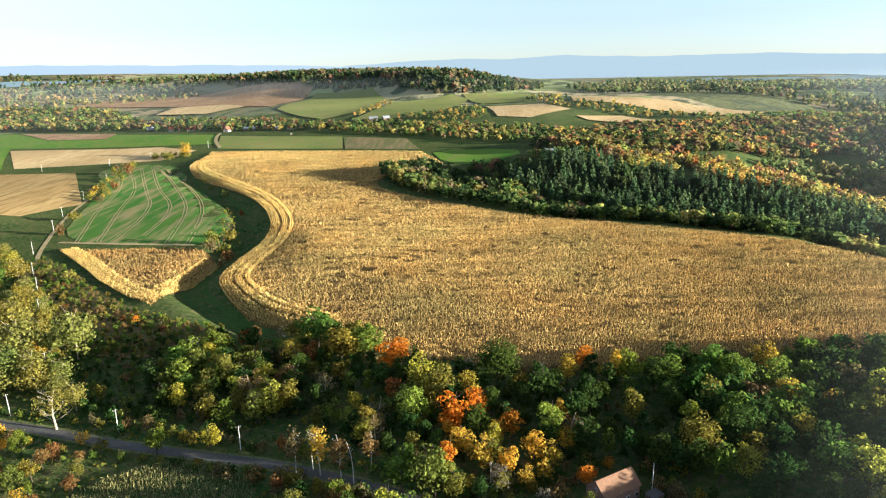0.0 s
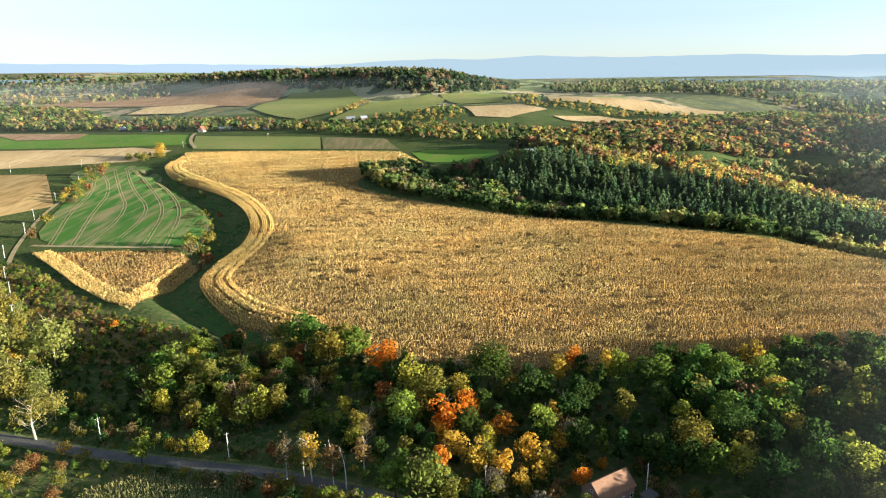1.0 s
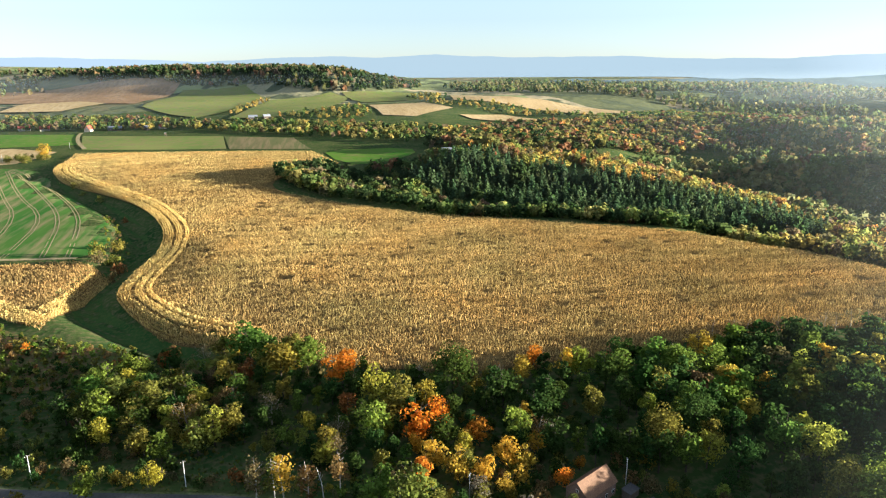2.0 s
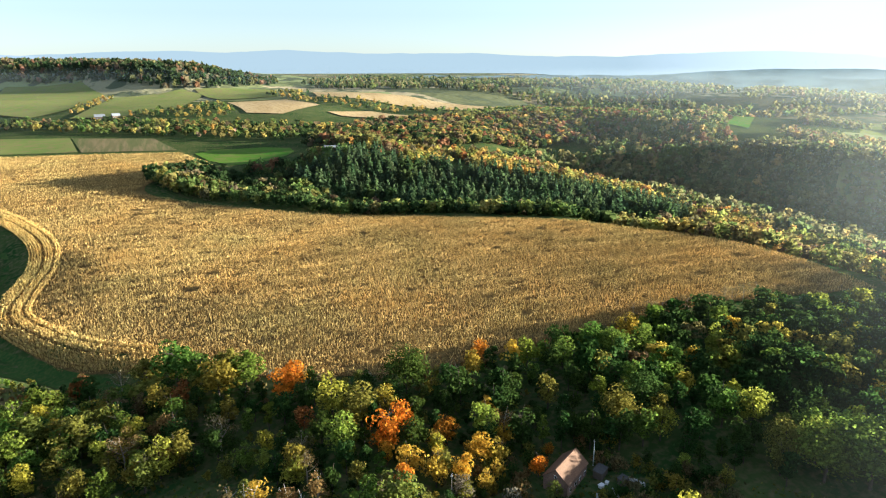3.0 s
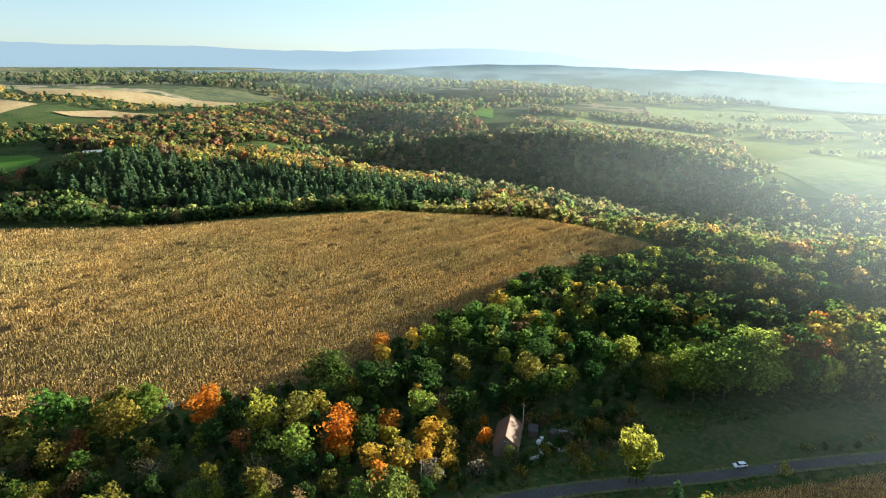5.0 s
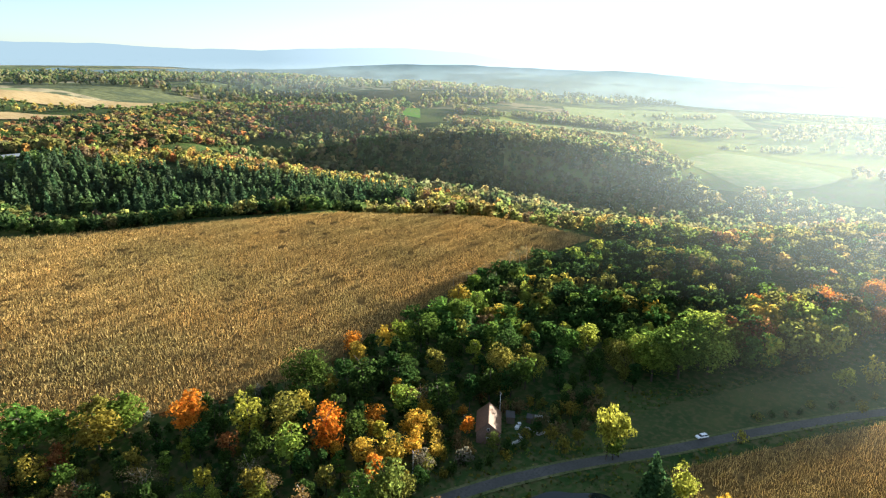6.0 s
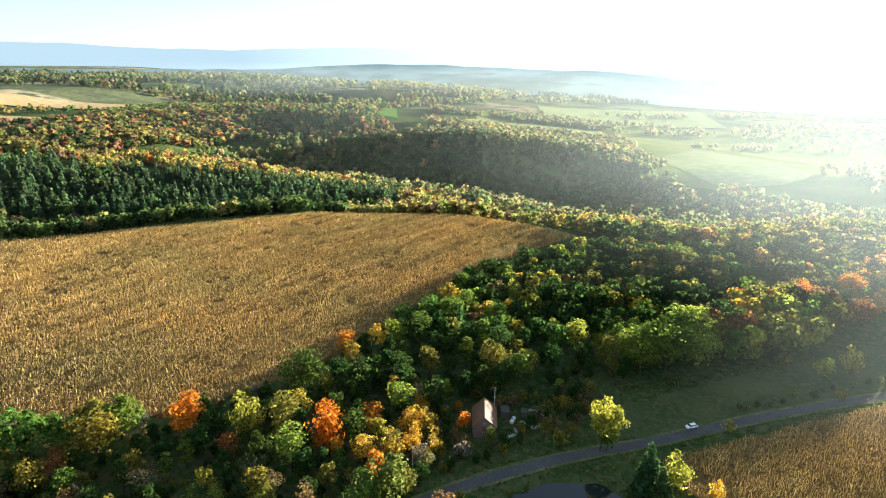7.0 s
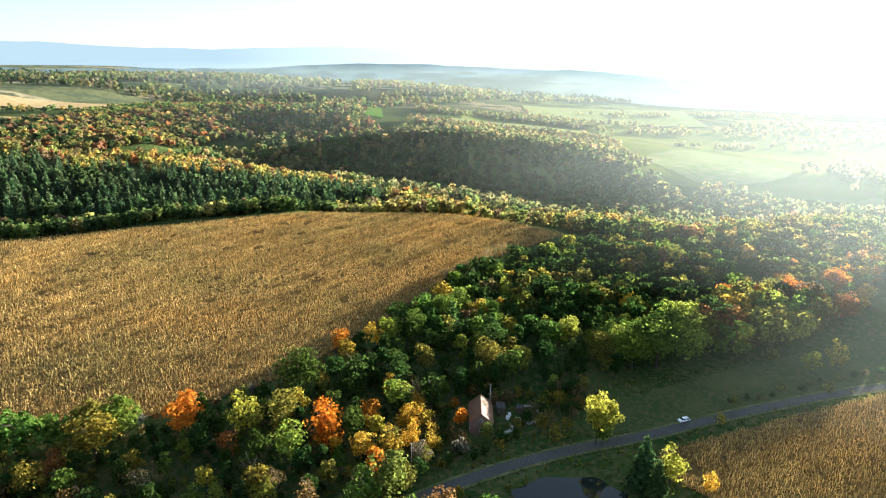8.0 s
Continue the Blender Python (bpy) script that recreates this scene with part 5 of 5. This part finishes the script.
# yard beside the house
def yard_box(x, y, turn, w, d, h, mat, name, label, lean=0.0):
    """A lean-to or crate: walls, sloping lid."""
    ob = tagged(new(name), label, name.replace("_", " "))
    ob.matrix_basis = pose(x, y, float(height(x, y)), 0, 0, turn)
    part("wall", boxed(-w / 2, -d / 2, -0.3, w / 2, d / 2, h, bevel=0.03), mat, ob)
    bm = boxed(-w / 2 - 0.15, -d / 2 - 0.15, h + 0.002, w / 2 + 0.15, d / 2 + 0.15, h + 0.1)
    for v in bm.verts:
        v.co.z += lean * (v.co.y + d / 2)
    part("roof", bm, white_mat if mat is white_mat else dark_roof_mat, ob)
    return ob


yard_box(60, 165, 30, 4.5, 3.0, 2.3, wood_mat, "shed", "weathered wooden shed with a grey tin roof", 0.12)
yard_box(64, 159, 20, 3.0, 2.4, 1.9, wood_mat, "shed", "low wooden shed in the farmyard", 0.1)
yard_box(57, 160.5, 12, 1.6, 1.1, 0.9, white_mat, "storage_box", "white storage box in the farmyard")
yard_box(59.5, 161, 40, 1.1, 0.8, 0.7, white_mat, "storage_box", "smaller white storage box in the farmyard")


def fence(line, label):
    """A board fence: posts and slats along a plan line."""
    ob = tagged(new("fence"), label, "fence")
    pts = np.array(line, float)
    seg = np.r_[0, np.cumsum(np.hypot(*np.diff(pts, axis=0).T))]
    s = np.arange(0, seg[-1], 2.0)
    x, y = np.interp(s, seg, pts[:, 0]), np.interp(s, seg, pts[:, 1])
    z = height(x, y)
    for k in range(len(s)):
        part("post", boxed(x[k] - 0.06, y[k] - 0.06, z[k] - 0.3, x[k] + 0.06, y[k] + 0.06, z[k] + 1.25), wood_mat, ob)
        if k:
            for zz in (0.4, 0.8, 1.1):
                bm = bmesh.new()
                d = Vector((x[k] - x[k - 1], y[k] - y[k - 1], z[k] - z[k - 1]))
                mid = Vector(((x[k] + x[k - 1]) / 2, (y[k] + y[k - 1]) / 2, (z[k] + z[k - 1]) / 2 + zz))
                box(bm, -0.02, -d.length / 2, -0.05, 0.02, d.length / 2, 0.05)
                bm.transform(Matrix.Translation(mid) @ d.to_track_quat("Y", "Z").to_matrix().to_4x4() @ Matrix.Translation((0.08, 0, 0)))
                part("slat", bm, wood_mat, ob)
    return ob


def low_wall(line, label):
    """A broken dry-stone wall: rough blocks in two uneven courses."""
    ob = tagged(new("garden_wall"), label, "wall")
    g = np.random.default_rng(len(line) * 7 + int(line[0][0]))
    pts = np.array(line, float)
    seg = np.r_[0, np.cumsum(np.hypot(*np.diff(pts, axis=0).T))]
    for course in range(2):
        for d in np.arange(0.3 + 0.25 * course, seg[-1], 0.62):
            if course and g.random() < 0.35:
                continue
            x, y = np.interp(d, seg, pts[:, 0]), np.interp(d, seg, pts[:, 1])
            x2, y2 = np.interp(d + 0.1, seg, pts[:, 0]), np.interp(d + 0.1, seg, pts[:, 1])
            bm = boxed(-0.3, -g.uniform(0.2, 0.28), -0.25 if course == 0 else 0.0, 0.3, g.uniform(0.2, 0.28), g.uniform(0.4, 0.5), bevel=0.05)
            bm.transform(pose(x, y, float(height(x, y)) + 0.46 * course, 0, 0, math.degrees(math.atan2(y2 - y, x2 - x)) + g.uniform(-6, 6)))
            part("stone", bm, concrete_mat, ob)
    return ob


low_wall([(59.5, 158.5), (58, 152.5), (61.5, 151)], "low pale broken stone wall in the farmyard")
low_wall([(66, 161), (69.5, 155.5), (66.5, 152)], "crumbling pale stone wall at the yard's edge")
low_wall([(47, 157.5), (52, 155.5), (53.5, 158)], "low pale stone wall below the farmhouse")
fence([(54, 157), (58, 152), (66, 150), (70, 156)], "grey wooden board fence round the farmyard")


# ---------------------------------------------------------------- car
def car(x, y, turn):
    ob = tagged(new("car"), "white parked estate car at the roadside", "car")
    ob.matrix_basis = pose(x, y, float(height(x, y)) + 0.28, 0, 0, turn)
    bm = bmesh.new()
    prof = [(-2.15, 0.35), (-2.2, 0.75), (-2.05, 0.95), (-1.2, 1.0), (1.9, 1.0), (2.15, 0.9), (2.2, 0.4)]
    rows = [[bm.verts.new((px, s * 0.88, pz)) for px, pz in prof] for s in (-1, 1)]
    for k in range(len(prof)):
        q = (k + 1) % len(prof)
        bm.faces.new([rows[0][k], rows[0][q], rows[1][q], rows[1][k]])
    bm.faces.new(rows[0][::-1])
    bm.faces.new(rows[1])
    bmesh.ops.recalc_face_normals(bm, faces=bm.faces[:])
    bmesh.ops.bevel(bm, geom=bm.edges[:], offset=0.06, segments=2, affect="EDGES")
    part("body", bm, car_paint, ob)
    bm = boxed(-1.2, -0.8, 0.98, 1.85, 0.8, 1.42)
    for v in bm.verts:
        if v.co.z > 1.2:
            v.co.x = -0.55 if v.co.x < 0 else 1.6
            v.co.y *= 0.84
    part("cabin_glass", bm, gm, ob, "dark side windows and windscreen")
    part("roof", boxed(-0.58, -0.7, 1.4, 1.62, 0.7, 1.47, bevel=0.03), car_paint, ob)
    for s in (-1, 1):
        part("pillar", boxed(0.35, s * 0.74 - 0.05, 0.98, 0.47, s * 0.74 + 0.05, 1.42), car_paint, ob)
        part("headlight", boxed(-2.2, s * 0.6 - 0.16, 0.62, -2.12, s * 0.6 + 0.16, 0.76, bevel=0.02), gm, ob)
        part("tail_light", boxed(2.12, s * 0.66 - 0.12, 0.66, 2.2, s * 0.66 + 0.12, 0.84, bevel=0.02), red_roof_mat, ob)
        for wx in (-1.35, 1.35):
            bm = bmesh.new()
            bmesh.ops.create_cone(bm, cap_ends=True, segments=16, radius1=0.33, radius2=0.33, depth=0.22, matrix=Matrix.Translation((wx, s * 0.82, 0.33)) @ Matrix.Rotation(radians(90), 4, "X"))
            w = part("wheel", bm, dark_mat, ob)
            bm = bmesh.new()
            bmesh.ops.create_cone(bm, cap_ends=True, segments=12, radius1=0.2, radius2=0.17, depth=0.24, matrix=Matrix.Translation((wx, s * 0.83, 0.33)) @ Matrix.Rotation(radians(90), 4, "X"))
            part("rim", bm, grey_roof_mat, w)
    return ob


car(88.5, 105.5, -38)


# ---------------------------------------------------------------- poles
def pole_shape():
    ob = tagged(new("utility_pole"), "pale concrete utility pole with a crossarm", "utility pole", "poles along the lane")
    bm = bmesh.new()
    bmesh.ops.create_cone(bm, cap_ends=True, segments=8, radius1=0.16, radius2=0.09, depth=9.5, matrix=Matrix.Translation((0, 0, 4.25)))
    part("shaft", bm, concrete_mat, ob)
    arm = part("crossarm", boxed(-0.8, 0.08, 8.45, 0.8, 0.2, 8.58), wood_mat, ob)
    for x in (-0.7, 0.0, 0.7):
        bm = bmesh.new()
        bmesh.ops.create_cone(bm, cap_ends=True, segments=6, radius1=0.06, radius2=0.04, depth=0.22, matrix=Matrix.Translation((x, 0.14, 8.69)))
        part("insulator", bm, white_mat, arm)
    return ob


POLES = [(-211, 322), (-236, 362), (-257, 393), (-289, 446), (-312, 512), (-327, 553), (-343, 619), (-407, 804), (-475, 777), (-117, 209), (-163, 221), (-70, 197), (13, 173), (-170, 257), (61, 170), (-360, 700), (-380, 860), (-330, 935)]
first = pole_shape()
for k, (x, y) in enumerate(POLES):
    m = pose(x, y, float(height(x, y)), (k * 37 % 5 - 2) * 0.4, (k * 53 % 5 - 2) * 0.4, 30 + k * 11 % 40)
    if k == 0:
        first.matrix_basis = m
    else:
        copy_thing(first, m)

# ---------------------------------------------------------------- village
VILLAGE = [(-471, 1150, 10, 16, 9, 3.5, 7.5, "red"), (-437, 1138, 20, 14, 9, 3.2, 7.0, "red"), (-363, 1105, 80, 12, 9, 3.5, 9.0, "red"), (-325, 1108, -10, 22, 9, 3.8, 6.5, "grey"), (-277, 1098, 70, 11, 8, 3.2, 7.0, "grey"), (-255, 1105, 30, 10, 8, 3.2, 6.5, "red"),
    (-123, 1200, 0, 15, 9, 4, 7.5, "grey"), (-100, 1205, 20, 12, 8, 4, 7.0, "grey"), (52, 930, 60, 11, 8, 3.5, 8.0, "white"), (-520, 1165, 30, 12, 8, 3.4, 7, "grey")]
for x, y, turn, ln, wd, ea, ri, kind in VILLAGE:
    y += 24
    roof = {"red": red_roof_mat, "grey": grey_roof_mat, "white": roof_mats[0]}[kind]
    label = {"red": "white village house with a red tiled roof", "grey": "dark timber village house with a grey roof", "white": "white plastered house with a steep tiled roof"}[kind]
    house(x, y, turn, ln, wd, ea, ri, wood_mat if kind == "grey" else plaster_mat, roof, label, True, 3)
# long pale shed above the spruces
house(128, 703, -5, 34, 8, 2.4, 3.8, wood_mat, grey_roof_mat, "long low farm shed with a pale blue grey roof", False, 6)
# look-out post in the pasture
def lookout(x, y):
    ob = tagged(new("hunting_stand"), "small wooden hunting stand on legs", "hunting stand")
    ob.matrix_basis = pose(x, y, float(height(x, y)), 0, 0, 15)
    part("cabin", boxed(-1.3, -1.3, 3.5, 1.3, 1.3, 5.6, bevel=0.05), wood_mat, ob)
    part("roof", boxed(-1.6, -1.6, 5.605, 1.6, 1.6, 5.8), grey_roof_mat, ob)
    for sx in (-1, 1):
        for sy in (-1, 1):
            part("leg", boxed(sx * 1.15 - 0.1, sy * 1.15 - 0.1, -0.4, sx * 1.15 + 0.1, sy * 1.15 + 0.1, 3.5), wood_mat, ob)


lookout(-228, 1010)


# ---------------------------------------------------------------- distance
def far_range(name, radius, a0, a1, low, tops, colour, glow, label, seed, rough=1.0, patch=0.0, fade=None):
    """A plain far range of hills, past everything that shifts; glow and haze are painted."""
    m = bpy.data.materials.new(name)
    m.use_nodes = True
    n, l = m.node_tree.nodes, m.node_tree.links
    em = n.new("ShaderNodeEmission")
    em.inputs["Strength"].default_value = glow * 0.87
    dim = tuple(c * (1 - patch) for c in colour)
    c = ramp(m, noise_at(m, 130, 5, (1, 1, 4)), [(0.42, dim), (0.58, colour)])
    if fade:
        # painted haze: the land's glow colour pales eastward
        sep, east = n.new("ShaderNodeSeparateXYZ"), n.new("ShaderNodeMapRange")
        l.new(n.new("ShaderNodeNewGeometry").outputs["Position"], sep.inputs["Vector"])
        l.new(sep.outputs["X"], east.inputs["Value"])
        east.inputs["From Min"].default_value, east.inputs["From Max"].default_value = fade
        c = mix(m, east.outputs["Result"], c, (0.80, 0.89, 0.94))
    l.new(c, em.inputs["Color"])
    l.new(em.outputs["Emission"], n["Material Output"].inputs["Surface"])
    az = np.radians(np.linspace(a0, a1, 300))
    deg = np.degrees(az)
    top = np.interp(deg, [p[0] for p in tops], [p[1] for p in tops])
    top = top + rough * np.array([noise.noise((d / 4.0, seed, 0)) * 10 + noise.noise((d / 1.2, seed, 5)) * 3 + noise.noise((d * 3, seed, 9)) * 1.2 for d in deg])
    x, y = radius * np.sin(az), radius * np.cos(az)
    v = np.r_[np.c_[x * 0.97, y * 0.97, np.full(300, low)], np.c_[x, y, top], np.c_[x * 1.02, y * 1.02, top - 40]]
    i = np.arange(299)
    f = np.r_[np.c_[i, i + 1, i + 301, i + 300], np.c_[i + 300, i + 301, i + 601, i + 600]]
    return tagged(new(name, mesh_of(name, v, f, [m], soft=True)), label, "hills", kind="structure")


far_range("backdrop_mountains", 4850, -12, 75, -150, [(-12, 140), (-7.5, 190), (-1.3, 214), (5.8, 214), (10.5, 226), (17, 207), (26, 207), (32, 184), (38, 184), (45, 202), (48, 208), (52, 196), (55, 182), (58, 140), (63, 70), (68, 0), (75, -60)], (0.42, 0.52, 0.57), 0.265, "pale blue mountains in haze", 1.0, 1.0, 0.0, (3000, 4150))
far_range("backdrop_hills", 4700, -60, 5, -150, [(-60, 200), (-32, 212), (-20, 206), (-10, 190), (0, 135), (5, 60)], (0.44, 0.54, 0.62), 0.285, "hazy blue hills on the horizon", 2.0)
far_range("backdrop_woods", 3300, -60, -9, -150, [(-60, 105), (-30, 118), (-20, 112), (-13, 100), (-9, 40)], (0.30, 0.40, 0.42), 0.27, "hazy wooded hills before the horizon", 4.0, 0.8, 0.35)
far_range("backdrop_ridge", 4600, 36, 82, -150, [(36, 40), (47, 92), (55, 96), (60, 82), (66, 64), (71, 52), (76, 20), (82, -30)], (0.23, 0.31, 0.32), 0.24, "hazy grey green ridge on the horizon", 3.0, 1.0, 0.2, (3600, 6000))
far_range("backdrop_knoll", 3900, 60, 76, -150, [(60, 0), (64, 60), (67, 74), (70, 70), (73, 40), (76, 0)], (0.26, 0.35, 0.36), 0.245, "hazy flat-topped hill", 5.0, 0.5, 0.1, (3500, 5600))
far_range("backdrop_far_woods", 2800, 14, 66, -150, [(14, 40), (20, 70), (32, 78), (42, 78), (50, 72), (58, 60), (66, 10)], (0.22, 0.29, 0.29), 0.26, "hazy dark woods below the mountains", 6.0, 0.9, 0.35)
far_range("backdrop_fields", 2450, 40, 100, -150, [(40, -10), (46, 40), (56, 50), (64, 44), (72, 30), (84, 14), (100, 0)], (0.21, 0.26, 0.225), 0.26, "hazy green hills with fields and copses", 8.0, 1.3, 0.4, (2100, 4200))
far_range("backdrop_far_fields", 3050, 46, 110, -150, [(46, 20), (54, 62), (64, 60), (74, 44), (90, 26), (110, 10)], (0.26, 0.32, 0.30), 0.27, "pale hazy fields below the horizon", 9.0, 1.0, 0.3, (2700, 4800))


# ---------------------------------------------------------------- haze over the eastern valley
def haze_material():
    """Thin droplets: nearly all light goes straight through, the rest is scattered both ways."""
    m = bpy.data.materials.new("valley_haze")
    m.use_nodes = True
    n, l = m.node_tree.nodes, m.node_tree.links
    n.remove(n["Principled BSDF"])
    at = n.new("ShaderNodeAttribute")
    at.attribute_name = "droplets"
    clear, back, on, scattered, total = (n.new("ShaderNode" + k) for k in ("BsdfTransparent", "BsdfDiffuse", "BsdfTranslucent", "MixShader", "MixShader"))
    for k in (back, on):
        k.inputs["Color"].default_value = (0.80, 0.92, 0.98, 1)
    scattered.inputs["Fac"].default_value = 0.65
    l.new(back.outputs["BSDF"], scattered.inputs[1])
    l.new(on.outputs["BSDF"], scattered.inputs[2])
    l.new(at.outputs["Fac"], total.inputs["Fac"])
    l.new(clear.outputs["BSDF"], total.inputs[1])
    l.new(scattered.outputs["Shader"], total.inputs[2])
    l.new(total.outputs["Shader"], n["Material Output"].inputs["Surface"])
    return m


def ease(v, lo, hi):
    k = np.clip((np.asarray(v, float) - lo) / (hi - lo), 0, 1)
    return k * k * (3 - 2 * k)


# drifts of haze one behind the other, thin near the ground and denser towards the eastern plain
DRIFTS = [(150, 0.032, 0.0, 112, 56), (270, 0.058, 0.0, 114, 46), (500, 0.06, 0.05, 112, 22), (900, 0.045, 0.5, 106, 8), (1800, 0.04, 2.6, 112, 8)]    # reach, density, share in the north, top, bearing of its thin end
steer = np.linspace(-65, 175, 260)
hv, hf, hd = [], [], []
for k, (reach, density, share, crest, begin) in enumerate(DRIFTS):
    sway = 1 + 0.03 * np.sin(np.radians(steer) * 5 + k)
    hx, hy = -68 + reach * sway * np.sin(np.radians(steer)), 35 + reach * sway * np.cos(np.radians(steer))
    floor = height(hx, hy)
    thick = density * (share + (1 - share) * ease(steer, begin, 90))
    for q in np.linspace(0, 1, 27) ** 1.5:
        up = (crest - floor) * q
        z = floor + up
        patchy = np.array([1 + 0.35 * noise.noise((x / 260, y / 260, h / 60 + k)) for x, y, h in zip(hx, hy, z)])
        hv.append(np.c_[hx, hy, z])
        hd.append(thick * patchy * ease(up, 0, 60) * (1 - ease(z, crest - 30, crest)))
    i, j = (g.ravel() for g in np.meshgrid(np.arange(26), np.arange(259), indexing="ij"))
    hf.append(np.c_[i * 260 + j, i * 260 + j + 1, (i + 1) * 260 + j + 1, (i + 1) * 260 + j] + k * 27 * 260)
haze = mesh_of("valley_haze", np.concatenate(hv), np.concatenate(hf), [haze_material()], soft=True)
haze.attributes.new("droplets", "FLOAT", "POINT").data.foreach_set("value", np.concatenate(hd).astype(np.float32))
tagged(new("valley_haze", haze), "thin pale morning haze drifting over the valley", "haze", kind="stuff")
